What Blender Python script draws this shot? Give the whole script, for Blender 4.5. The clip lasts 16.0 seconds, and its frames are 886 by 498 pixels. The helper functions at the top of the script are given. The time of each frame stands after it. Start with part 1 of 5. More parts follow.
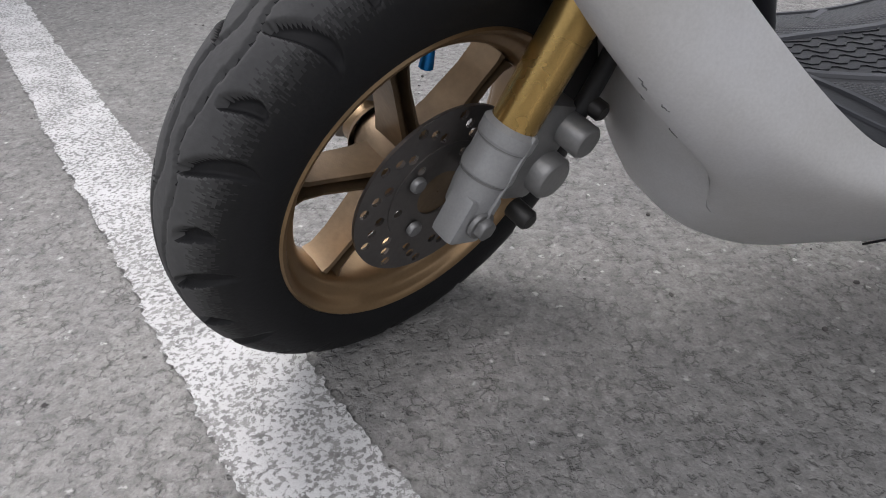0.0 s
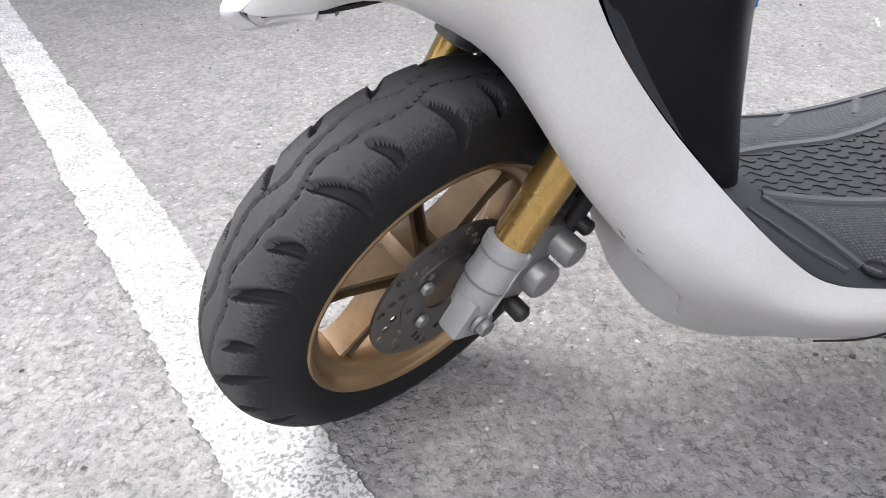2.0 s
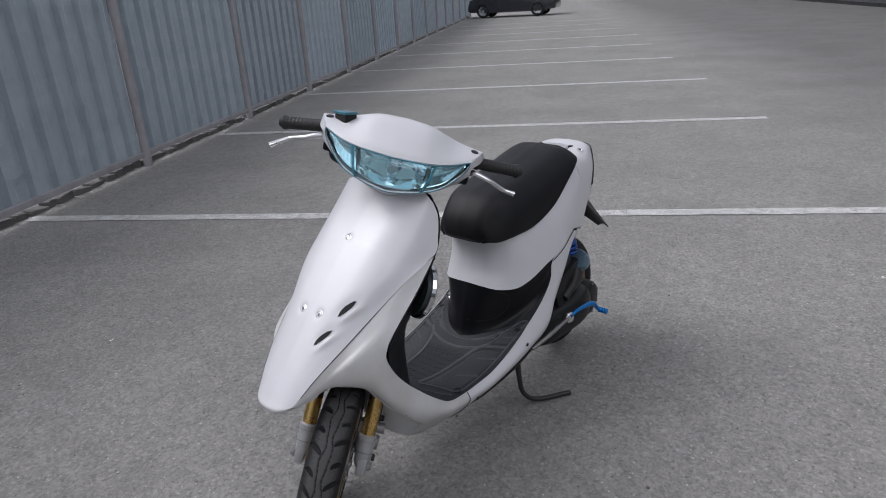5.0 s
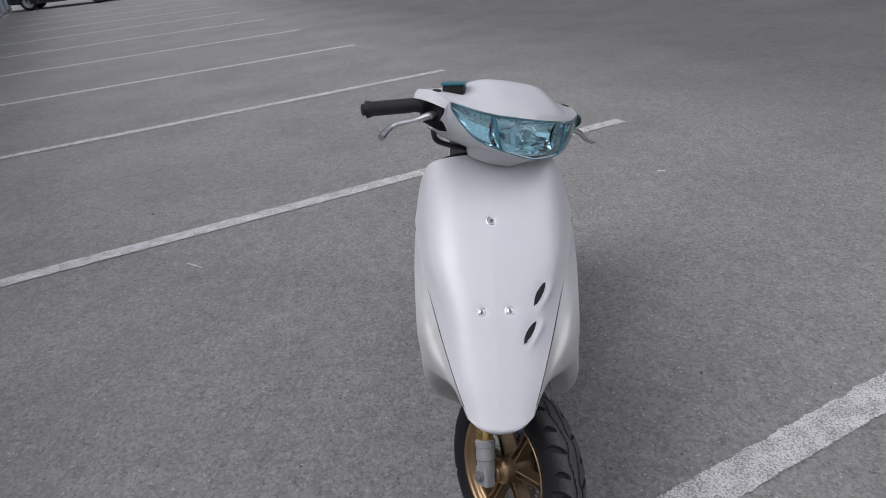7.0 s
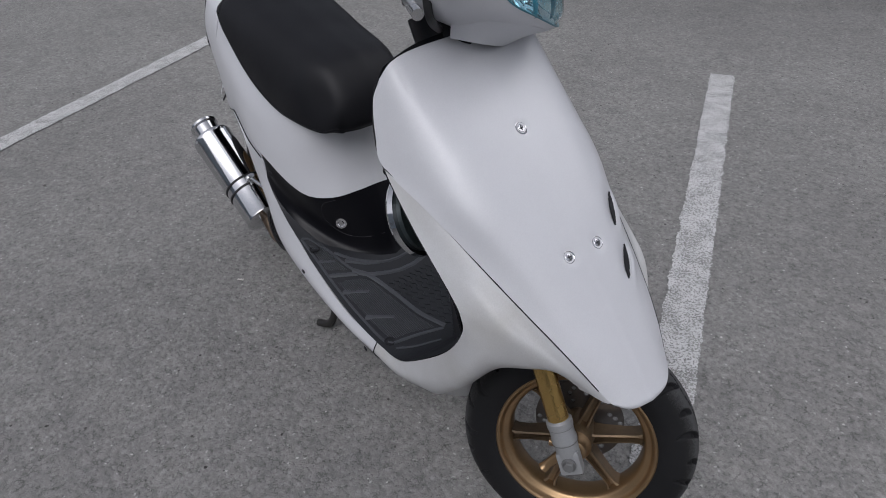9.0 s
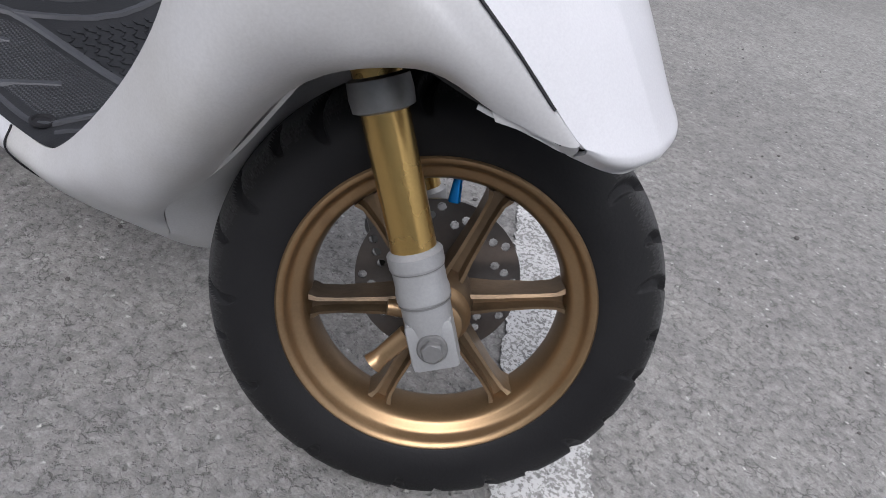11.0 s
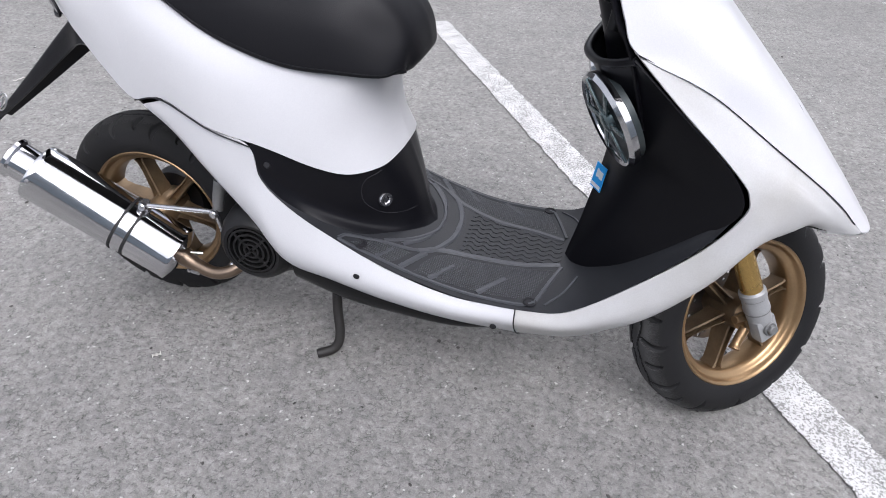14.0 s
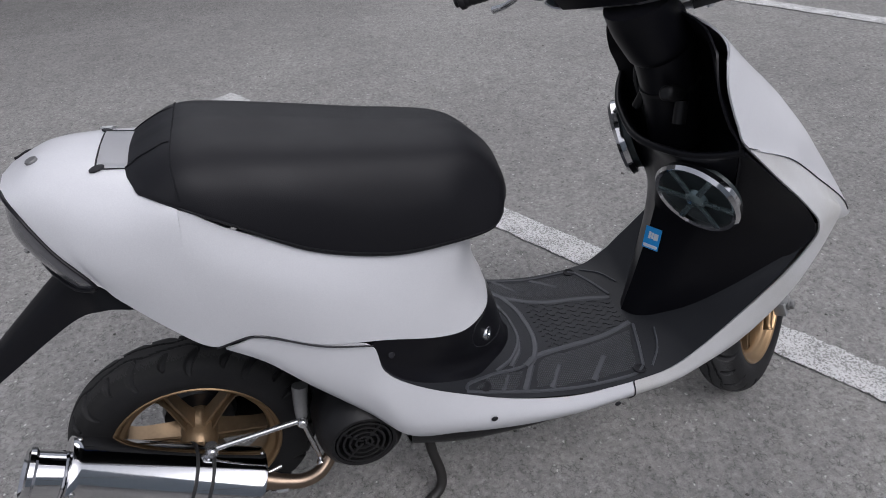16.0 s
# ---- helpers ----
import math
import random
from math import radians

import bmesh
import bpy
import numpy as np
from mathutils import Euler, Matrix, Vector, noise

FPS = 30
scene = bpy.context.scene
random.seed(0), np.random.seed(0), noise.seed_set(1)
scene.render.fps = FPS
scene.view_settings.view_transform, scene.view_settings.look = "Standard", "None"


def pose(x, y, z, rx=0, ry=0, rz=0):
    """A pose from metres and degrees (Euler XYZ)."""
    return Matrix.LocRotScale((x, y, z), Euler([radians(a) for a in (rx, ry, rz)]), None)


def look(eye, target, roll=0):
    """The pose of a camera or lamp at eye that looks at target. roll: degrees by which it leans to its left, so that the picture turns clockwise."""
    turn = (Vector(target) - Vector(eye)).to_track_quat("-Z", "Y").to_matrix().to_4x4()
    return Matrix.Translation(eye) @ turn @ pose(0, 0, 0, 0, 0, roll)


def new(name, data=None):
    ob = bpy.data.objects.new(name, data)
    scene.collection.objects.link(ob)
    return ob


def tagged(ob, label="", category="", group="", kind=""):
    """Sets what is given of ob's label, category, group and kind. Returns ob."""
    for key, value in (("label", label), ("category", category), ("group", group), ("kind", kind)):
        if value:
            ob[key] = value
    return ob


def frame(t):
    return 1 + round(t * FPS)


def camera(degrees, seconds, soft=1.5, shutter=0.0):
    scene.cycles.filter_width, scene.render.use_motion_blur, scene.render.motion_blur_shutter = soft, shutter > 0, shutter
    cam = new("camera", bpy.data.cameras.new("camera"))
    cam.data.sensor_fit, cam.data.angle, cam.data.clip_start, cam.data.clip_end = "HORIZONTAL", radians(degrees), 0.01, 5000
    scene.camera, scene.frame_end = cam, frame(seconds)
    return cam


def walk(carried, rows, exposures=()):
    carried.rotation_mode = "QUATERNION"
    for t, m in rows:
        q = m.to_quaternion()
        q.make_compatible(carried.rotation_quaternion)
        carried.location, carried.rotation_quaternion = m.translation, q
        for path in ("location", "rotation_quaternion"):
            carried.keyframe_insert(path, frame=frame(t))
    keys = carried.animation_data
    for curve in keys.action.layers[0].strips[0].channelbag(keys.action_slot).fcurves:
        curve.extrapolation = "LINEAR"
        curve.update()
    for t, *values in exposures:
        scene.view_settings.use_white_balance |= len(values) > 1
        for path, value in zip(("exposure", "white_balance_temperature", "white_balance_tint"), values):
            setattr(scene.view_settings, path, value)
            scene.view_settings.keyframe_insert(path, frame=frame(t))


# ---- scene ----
cam = camera(68.12, 16.0, soft=0.95)
PATH = [
    (0, 1.1460, 0.5191, 0.4544, 55.380, 0.826, 175.318),
    (0.5, 1.1476, 0.4900, 0.4378, 56.709, -0.129, 175.275),
    (1, 1.1473, 0.4921, 0.4343, 56.263, 0.164, 174.196),
    (1.5, 1.1491, 0.4950, 0.4497, 56.809, -0.667, 174.398),
    (2, 1.1620, 0.5336, 0.5599, 55.976, -0.489, 174.978),
    (2.5, 1.1525, 0.6669, 0.7874, 52.124, 3.731, 169.580),
    (3, 1.2048, 0.8894, 1.0140, 58.308, 1.604, 164.649),
    (3.5, 1.2470, 1.1335, 1.1449, 60.955, 3.223, 153.191),
    (4, 1.3884, 1.2833, 1.2034, 62.999, 2.576, 149.061),
    (4.2, 1.4963, 1.3071, 1.2429, 65.846, 2.621, 146.243),
    (6.3, 2.3752, 0.4292, 1.3120, 65.290, 4.025, 108.429),
    (6.5, 2.3494, 0.2877, 1.3101, 64.725, 3.805, 106.396),
    (7, 2.2829, 0.0350, 1.3260, 64.071, 5.339, 93.804),
    (7.5, 2.1935, -0.2293, 1.3459, 63.826, 3.769, 80.444),
    (8, 2.0040, -0.4290, 1.3172, 64.671, 5.360, 72.652),
    (8.5, 1.8251, -0.5393, 1.2823, 61.108, 2.281, 63.629),
    (9, 1.6297, -0.6163, 1.1788, 54.123, 1.603, 53.214),
    (9.5, 1.4734, -0.5175, 0.9814, 49.824, -2.099, 48.313),
    (10, 1.3829, -0.3943, 0.7421, 50.788, -6.300, 44.018),
    (10.2, 1.3805, -0.3728, 0.6580, 51.367, -7.166, 42.369),
    (12.3, 1.3212, -0.5171, 0.5834, 53.621, -13.299, 36.684),
    (12.5, 1.2644, -0.5679, 0.6420, 53.848, -9.539, 33.686),
    (13, 1.1750, -0.6694, 0.7303, 51.524, -7.874, 27.215),
    (13.5, 0.9950, -0.8085, 0.8515, 50.243, -4.924, 22.046),
    (14, 0.8323, -1.0140, 0.9750, 54.453, -1.903, 14.359),
    (14.5, 0.6731, -1.1184, 1.0260, 54.186, -0.121, 8.300),
    (15, 0.4457, -1.1123, 1.0926, 54.853, 3.855, 3.149),
    (15.5, 0.2922, -1.0137, 1.1404, 54.480, 4.421, -4.930),
    (16, 0.2451, -0.8688, 1.1557, 54.164, 2.631, -16.291),
]
EXPOSURE = [(0, 0.62, 6330, 13), (0.5, 0.98, 6330, 13), (1.5, 1.46, 6330, 13), (2, 1.58, 6300, 13), (2.5, 1.44, 6250, 13), (3, 0.98, 6170, 14), (3.5, 0.86, 6150, 14), (4, 0.52, 6140, 14), (6.3, -0.02, 6140, 14), (7.5, -0.18, 6110, 14), (8.5, -0.30, 6090, 13), (10, -0.10, 6100, 13), (12.5, 1.08, 6200, 15), (13.5, 0.82, 6160, 15), (14, 0.85, 6130, 14), (15, 0.30, 6130, 14), (16, 0.06, 6130, 14)]
walk(cam, [(t, pose(*p)) for t, *p in PATH], EXPOSURE)

# ---- world and sun: an even overcast sky ----
world = bpy.data.worlds.new("world")
scene.world = world
world.use_nodes = True
wn = world.node_tree.nodes
sky = wn.new("ShaderNodeTexSky")
sky.sky_type = "NISHITA"
sky.sun_disc = False
sky.sun_elevation = radians(52)
sky.sun_rotation = radians(150)
sky.air_density, sky.dust_density, sky.ozone_density = 1.0, 6.0, 1.0
wash = wn.new("ShaderNodeHueSaturation")
wash.inputs["Saturation"].default_value = 0.22
world.node_tree.links.new(sky.outputs[0], wash.inputs["Color"])
world.node_tree.links.new(wash.outputs[0], wn["Background"].inputs["Color"])
wn["Background"].inputs["Strength"].default_value = 0.15

sun_data = bpy.data.lights.new("sun", "SUN")
sun_data.energy, sun_data.angle, sun_data.color = 0.75, radians(45), (1.0, 0.97, 0.93)
sun = new("sun", sun_data)
sun.matrix_world = look((1.1, 2.6, 2.9), (0.5, 0, 0))


# ---- materials ----
def shader(name):
    m = bpy.data.materials.new(name)
    m.use_nodes = True
    nt = m.node_tree
    return m, nt, nt.nodes["Principled BSDF"]


def add_node(nt, kind, **sets):
    n = nt.nodes.new(kind)
    for key, value in sets.items():
        n.inputs[key].default_value = value
    return n


def ramp(nt, source, stops):
    r = nt.nodes.new("ShaderNodeValToRGB")
    el = r.color_ramp.elements
    while len(el) < len(stops):
        el.new(0.5)
    for e, (p, c) in zip(el, stops):
        e.position, e.color = p, (*c, 1) if isinstance(c, tuple) else (c, c, c, 1)
    nt.links.new(source, r.inputs[0])
    return r.outputs[0]


def blend(nt, kind, fac, a, b):
    n = nt.nodes.new("ShaderNodeMix")
    n.data_type, n.blend_type = "RGBA", kind
    for socket, value in ((n.inputs[0], fac), (n.inputs[6], a), (n.inputs[7], b)):
        if isinstance(value, (int, float)):
            socket.default_value = value
        elif isinstance(value, tuple):
            socket.default_value = (*value, 1)
        else:
            nt.links.new(value, socket)
    return n.outputs[2]


def noise_at(nt, scale, detail=4.0, rough=0.55):
    co = nt.nodes.new("ShaderNodeTexCoord")
    n = add_node(nt, "ShaderNodeTexNoise", Scale=scale, Detail=detail, Roughness=rough)
    nt.links.new(co.outputs["Object"], n.inputs["Vector"])
    return n.outputs["Fac"]


def relief(nt, bsdf, height, strength, distance):
    b = add_node(nt, "ShaderNodeBump", Strength=strength, Distance=distance)
    nt.links.new(height, b.inputs["Height"])
    nt.links.new(b.outputs[0], bsdf.inputs["Normal"])


def surface(name, color, rough=0.5, metal=0.0, stain=0.12, grain=900.0, bump=0.0, coat=0.0, dirt=None, spec=0.5):
    """A worn surface: base colour varied at two scales, roughness by smudges, fine grain relief."""
    m, nt, b = shader(name)
    big, fine = noise_at(nt, 6.0, 5.0, 0.6), noise_at(nt, grain * 0.25, 3.0)
    dark = tuple(c * (1 - stain) for c in color) if dirt is None else dirt
    soft = ramp(nt, big, [(0.38, 0.0), (0.72, 1.0)])
    c = blend(nt, "MIX", soft, color, tuple(a + (d - a) * (1.0 if dirt is None else stain) for a, d in zip(color, dark)))
    c = blend(nt, "OVERLAY", 0.10, c, ramp(nt, fine, [(0.3, 0.25), (0.7, 0.75)]))
    nt.links.new(c, b.inputs["Base Color"])
    nt.links.new(ramp(nt, big, [(0.3, max(rough - 0.06, 0.02)), (0.75, min(rough + 0.10, 1.0))]), b.inputs["Roughness"])
    b.inputs["Metallic"].default_value = metal
    b.inputs["Coat Weight"].default_value = coat
    b.inputs["Coat Roughness"].default_value = 0.12
    b.inputs["Specular IOR Level"].default_value = spec
    if bump:
        relief(nt, b, fine, bump, 0.001)
    return m


def asphalt_nodes(nt):
    """Colour and height of worn asphalt: flat-topped grit, crevices between stones with shade in their colour, pale
    chips, broad stains.
    """
    co = nt.nodes.new("ShaderNodeTexCoord")
    warp = add_node(nt, "ShaderNodeTexNoise", Scale=120.0, Detail=3.0, Roughness=0.6)
    nt.links.new(co.outputs["Object"], warp.inputs["Vector"])
    push = nt.nodes.new("ShaderNodeVectorMath")
    push.operation = "MULTIPLY_ADD"
    nt.links.new(warp.outputs["Color"], push.inputs[0])
    push.inputs[1].default_value = (0.012, 0.012, 0.012)
    nt.links.new(co.outputs["Object"], push.inputs[2])

    def warped(scale, feature="F1"):
        v = add_node(nt, "ShaderNodeTexVoronoi", Scale=scale)
        v.feature = feature
        nt.links.new(push.outputs[0], v.inputs["Vector"])
        return v

    def maths(kind, a, b):
        n = nt.nodes.new("ShaderNodeMath")
        n.operation = kind
        for socket, value in zip(n.inputs, (a, b)):
            if isinstance(value, float):
                socket.default_value = value
            else:
                nt.links.new(value, socket)
        return n.outputs[0]

    coarse, fine = noise_at(nt, 70.0, 5.0, 0.65), noise_at(nt, 330.0, 3.0, 0.6)
    c = ramp(nt, coarse, [(0.30, (0.165, 0.163, 0.159)), (0.46, (0.228, 0.225, 0.220)), (0.58, (0.252, 0.249, 0.243)), (0.74, (0.320, 0.316, 0.309))])
    c = blend(nt, "OVERLAY", 0.26, c, ramp(nt, fine, [(0.30, 0.20), (0.70, 0.80)]))
    pit = noise_at(nt, 115.0, 2.0, 0.5)
    flat = ramp(nt, pit, [(0.34, 0.0), (0.43, 0.85), (0.70, 1.0)])
    # pits darkened in the colour, for shade that the relief gives too weakly
    c = blend(nt, "MULTIPLY", 0.40, c, ramp(nt, pit, [(0.30, 0.30), (0.40, 1.0)]))
    edge = warped(78.0, "DISTANCE_TO_EDGE")
    some = ramp(nt, noise_at(nt, 33.0, 3.0, 0.6), [(0.50, 0.0), (0.62, 1.0)])
    crack = blend(nt, "MULTIPLY", 1.0, some, ramp(nt, edge.outputs["Distance"], [(0.03, 1.0), (0.11, 0.0)]))
    # crevices coloured dark, standing for the shade between stones
    c = blend(nt, "MIX", maths("MULTIPLY", crack, 0.52), c, (0.070, 0.068, 0.066))
    stone = warped(95.0)
    pick = nt.nodes.new("ShaderNodeSeparateColor")
    nt.links.new(stone.outputs["Color"], pick.inputs[0])
    c = blend(nt, "MULTIPLY", 0.55, c, ramp(nt, pick.outputs[1], [(0.0, 0.76), (0.5, 1.0), (1.0, 1.24)]))
    few = ramp(nt, pick.outputs[0], [(0.90, 0.0), (0.985, 1.0)])
    spot = ramp(nt, stone.outputs["Distance"], [(0.14, 0.9), (0.34, 0.0)])
    c = blend(nt, "MIX", blend(nt, "MULTIPLY", 1.0, few, spot), c, (0.58, 0.573, 0.557))
    speck = warped(36.0)
    sel = nt.nodes.new("ShaderNodeSeparateColor")
    nt.links.new(speck.outputs["Color"], sel.inputs[0])
    dark = blend(nt, "MULTIPLY", 1.0, ramp(nt, sel.outputs[1], [(0.93, 0.0), (0.95, 1.0)]), ramp(nt, speck.outputs["Distance"], [(0.08, 1.0), (0.16, 0.0)]))
    c = blend(nt, "MIX", dark, c, (0.05, 0.048, 0.046))
    blot = noise_at(nt, 1.1, 6.0, 0.62)
    c = blend(nt, "MULTIPLY", 1.0, c, ramp(nt, blot, [(0.30, 0.84), (0.55, 1.0), (0.75, 1.10)]))
    mottle = noise_at(nt, 13.0, 4.0, 0.6)
    c = blend(nt, "MULTIPLY", 1.0, c, ramp(nt, mottle, [(0.30, (0.88, 0.875, 0.870)), (0.66, (1.06, 1.05, 1.03))]))
    # tone falls to 0.60 with distance past the bay ends
    off_bays = nt.nodes.new("ShaderNodeVectorMath")
    off_bays.operation = "DOT_PRODUCT"
    nt.links.new(co.outputs["Object"], off_bays.inputs[0])
    off_bays.inputs[1].default_value = (-0.509 * 0.1, 0.861 * 0.1, 0)
    ragged = maths("ADD", maths("MULTIPLY", noise_at(nt, 0.5, 4.0, 0.6), 0.10), off_bays.outputs["Value"])
    c = blend(nt, "MULTIPLY", 1.0, c, ramp(nt, ragged, [(0.25, 1.0), (0.48, 0.60)]))
    grit = maths("MULTIPLY", fine, 0.25)
    lump = maths("MULTIPLY", stone.outputs["Distance"], -0.55)
    h = maths("ADD", maths("ADD", flat, grit), maths("ADD", lump, maths("MULTIPLY", crack, -0.5)))
    return c, h


def asphalt():
    m, nt, b = shader("asphalt")
    c, h = asphalt_nodes(nt)
    nt.links.new(c, b.inputs["Base Color"])
    b.inputs["Roughness"].default_value = 0.88
    b.inputs["Specular IOR Level"].default_value = 0.3
    relief(nt, b, h, 0.65, 0.0036)
    return m


def line_paint():
    """White road paint, worn through to the asphalt in small pits."""
    m, nt, b = shader("line_paint")
    c, h = asphalt_nodes(nt)
    wear = noise_at(nt, 190.0, 5.0, 0.72)
    broad = noise_at(nt, 14.0, 4.0, 0.6)
    mix = nt.nodes.new("ShaderNodeMath")
    mix.operation = "MULTIPLY_ADD"
    mix.inputs[1].default_value = 0.22
    nt.links.new(broad, mix.inputs[0])
    nt.links.new(wear, mix.inputs[2])
    worn = blend(nt, "MIX", ramp(nt, mix.outputs[0], [(0.582, 0.95), (0.606, 0.0)]), (0.0, 0.0, 0.0), (1.0, 1.0, 1.0))
    white = blend(nt, "MULTIPLY", 1.0, (0.565, 0.564, 0.562), ramp(nt, broad, [(0.3, 0.86), (0.7, 1.04)]))
    nt.links.new(blend(nt, "MIX", worn, white, c), b.inputs["Base Color"])
    b.inputs["Roughness"].default_value = 0.75
    relief(nt, b, wear, 0.6, 0.0025)
    return m


def glass(name, color, rough=0.03, alpha_tint=1.0):
    m, nt, b = shader(name)
    b.inputs["Base Color"].default_value = (*color, 1)
    b.inputs["Roughness"].default_value = rough
    b.inputs["Transmission Weight"].default_value = 1.0
    b.inputs["IOR"].default_value = 1.2
    b.inputs["Coat Weight"].default_value = 0.4
    return m


ASPHALT = asphalt()
LINE = line_paint()
WHITE = surface("white_paint", (0.562, 0.565, 0.587), 0.38, stain=0.05, grain=2500, bump=0.05, coat=0.35)
OLDWHITE = surface("dusty_white_paint", (0.535, 0.536, 0.542), 0.42, stain=0.70, grain=2000, bump=0.06, coat=0.2, dirt=(0.40, 0.39, 0.365))
SCUFF = surface("scuff_mark", (0.16, 0.16, 0.16), 0.7)
BLACKPL = surface("black_plastic", (0.006, 0.006, 0.008), 0.34, stain=0.2, grain=1600, bump=0.08, spec=0.17)
MATPL = surface("floor_plastic", (0.015, 0.016, 0.019), 0.52, stain=0.3, grain=1400, bump=0.25, dirt=(0.036, 0.038, 0.043), spec=0.3)
RIBPL = surface("floor_rib_plastic", (0.054, 0.057, 0.066), 0.55, stain=0.2, grain=1400, bump=0.2)
VINYL = surface("seat_vinyl", (0.007, 0.007, 0.009), 0.50, stain=0.1, grain=3400, bump=0.25, spec=0.24)
RUBBER = surface("tyre_rubber", (0.009, 0.009, 0.010), 0.62, stain=0.3, grain=1200, bump=0.3, dirt=(0.03, 0.03, 0.03), spec=0.22)
RUBWORN = [surface("worn_tread_rubber", (g, g, g * 1.03), 0.72, stain=0.6, grain=900, bump=0.4, dirt=(g * 2.0, g * 2.0, g * 1.95), spec=0.18) for g in (0.014, 0.024, 0.038, 0.054)]
GRIPRUB = surface("grip_rubber", (0.012, 0.012, 0.013), 0.6, bump=0.3)
GOLD = surface("gold_wheel_paint", (0.34, 0.225, 0.120), 0.34, metal=0.78, stain=0.6, grain=1400, bump=0.1, dirt=(0.10, 0.072, 0.048))
GRIMY = surface("grimy_gold_paint", (0.26, 0.18, 0.105), 0.40, metal=0.65, stain=0.95, grain=900, bump=0.25, dirt=(0.032, 0.026, 0.021))
ANODISED = surface("gold_anodised_tube", (0.56, 0.37, 0.13), 0.27, metal=0.9, stain=0.2, grain=1800, bump=0.05)
SILVER = surface("silver_fork_paint", (0.35, 0.355, 0.36), 0.42, metal=0.3, stain=0.2, grain=1800, bump=0.06)
CASTING = surface("cast_alloy", (0.25, 0.25, 0.25), 0.46, metal=0.6, stain=0.4, bump=0.25)
DISCM = surface("brake_disc_steel", (0.17, 0.16, 0.155), 0.38, metal=0.85, stain=0.6, bump=0.1, dirt=(0.07, 0.058, 0.05))
CHROME = surface("chrome", (0.64, 0.64, 0.655), 0.07, metal=1.0, stain=0.06, grain=600)
ALLOY = surface("brushed_alloy", (0.66, 0.66, 0.67), 0.26, metal=0.95, stain=0.12, bump=0.05)
BURNT = surface("heat_stained_pipe", (0.24, 0.185, 0.14), 0.30, metal=0.9, stain=0.5, dirt=(0.16, 0.10, 0.06))
ENGINE = surface("engine_black", (0.007, 0.007, 0.008), 0.40, stain=0.4, bump=0.3, dirt=(0.020, 0.019, 0.018), spec=0.3)
STAND = surface("black_steel", (0.012, 0.0115, 0.011), 0.5, stain=0.4, bump=0.25, dirt=(0.035, 0.03, 0.027))
BLUE = surface("blue_anodised", (0.01, 0.22, 0.62), 0.25, metal=0.6, stain=0.15)
SPRINGB = surface("dark_blue_spring", (0.01, 0.06, 0.30), 0.35, metal=0.3, stain=0.3)
BLUEGREY = surface("blue_grey_can", (0.16, 0.25, 0.32), 0.3, metal=0.7)
STICKER = surface("blue_sticker", (0.03, 0.36, 0.85), 0.3)
STICKW = surface("white_print", (0.75, 0.78, 0.82), 0.4)
DARKHOLE = surface("dark_recess", (0.006, 0.006, 0.009), 0.7)
SMOKE = surface("smoked_lens", (0.09, 0.09, 0.10), 0.15, stain=0.1, coat=0.6)
LENS = glass("blue_tinted_lens", (0.76, 0.95, 1.0), 0.01)
CLEAR = glass("clear_ribbed_lens", (0.88, 0.95, 0.97), 0.08)
REFLECT = surface("lamp_reflector", (0.88, 0.96, 0.98), 0.05, metal=0.97, stain=0.06)
BULB = surface("bulb_glass", (0.80, 0.85, 0.9), 0.08, metal=0.4)
TEAL = surface("teal_cap", (0.03, 0.15, 0.20), 0.3, coat=0.4)
SPKGREY = surface("speaker_grey", (0.20, 0.26, 0.27), 0.22, metal=0.7)
SPKDARK = surface("speaker_cone", (0.035, 0.045, 0.047), 0.35, metal=0.3)
FENCE = surface("galvanised_blue_sheet", (0.40, 0.445, 0.485), 0.45, metal=0.2, stain=0.5, grain=600, bump=0.12, dirt=(0.27, 0.32, 0.36))
POSTM = surface("grey_post_paint", (0.30, 0.295, 0.31), 0.55, stain=0.4, bump=0.2, dirt=(0.13, 0.12, 0.115))
BLOCK = surface("fence_footing_concrete", (0.13, 0.125, 0.12), 0.85, stain=0.5, bump=0.6, dirt=(0.09, 0.085, 0.08))
CARPAINT = surface("dark_car_paint", (0.02, 0.02, 0.025), 0.2, coat=0.8)
GRIT = surface("loose_grit", (0.10, 0.095, 0.09), 0.9, stain=0.4)
LITTER = surface("pale_litter", (0.62, 0.60, 0.57), 0.7)


# ---- mesh tools ----
def finish(name, bm, material, parent=None, label="", smooth=45):
    me = bpy.data.meshes.new(name)
    bmesh.ops.recalc_face_normals(bm, faces=bm.faces)
    bm.to_mesh(me)
    bm.free()
    me.materials.append(material)
    if smooth:
        me.shade_smooth()
        me.set_sharp_from_angle(angle=radians(smooth))
    ob = new(name, me)
    if parent is not None:
        ob.parent = parent
    if label:
        ob["label"] = label
    return ob


SET_X = ((-0.12, -0.003), (0.03, -0.005), (0.34, -0.011), (0.50, -0.011), (0.73, -0.005), (0.785, -0.002), (0.98, 0.009), (1.12, 0.007), (1.20, 0.001), (1.30, -0.003))
SET_Z = ((0.80, 0.0), (0.98, -0.003), (1.12, -0.008), (1.20, -0.0075), (1.26, -0.004))


def settle(bm):
    """Draws the body out along the wheelbase and lowers the nose and tail by a few millimetres."""
    for v in bm.verts:
        x, z = v.co.x, v.co.z
        tail = min(max((z - 0.60) / 0.15, 0.0), 1.0) * min(max((0.60 - x) / 0.15, 0.0), 1.0)
        v.co.x += np.interp(x, *zip(*SET_X))
        v.co.z += np.interp(x, *zip(*SET_Z)) - 0.007 * tail
    return bm


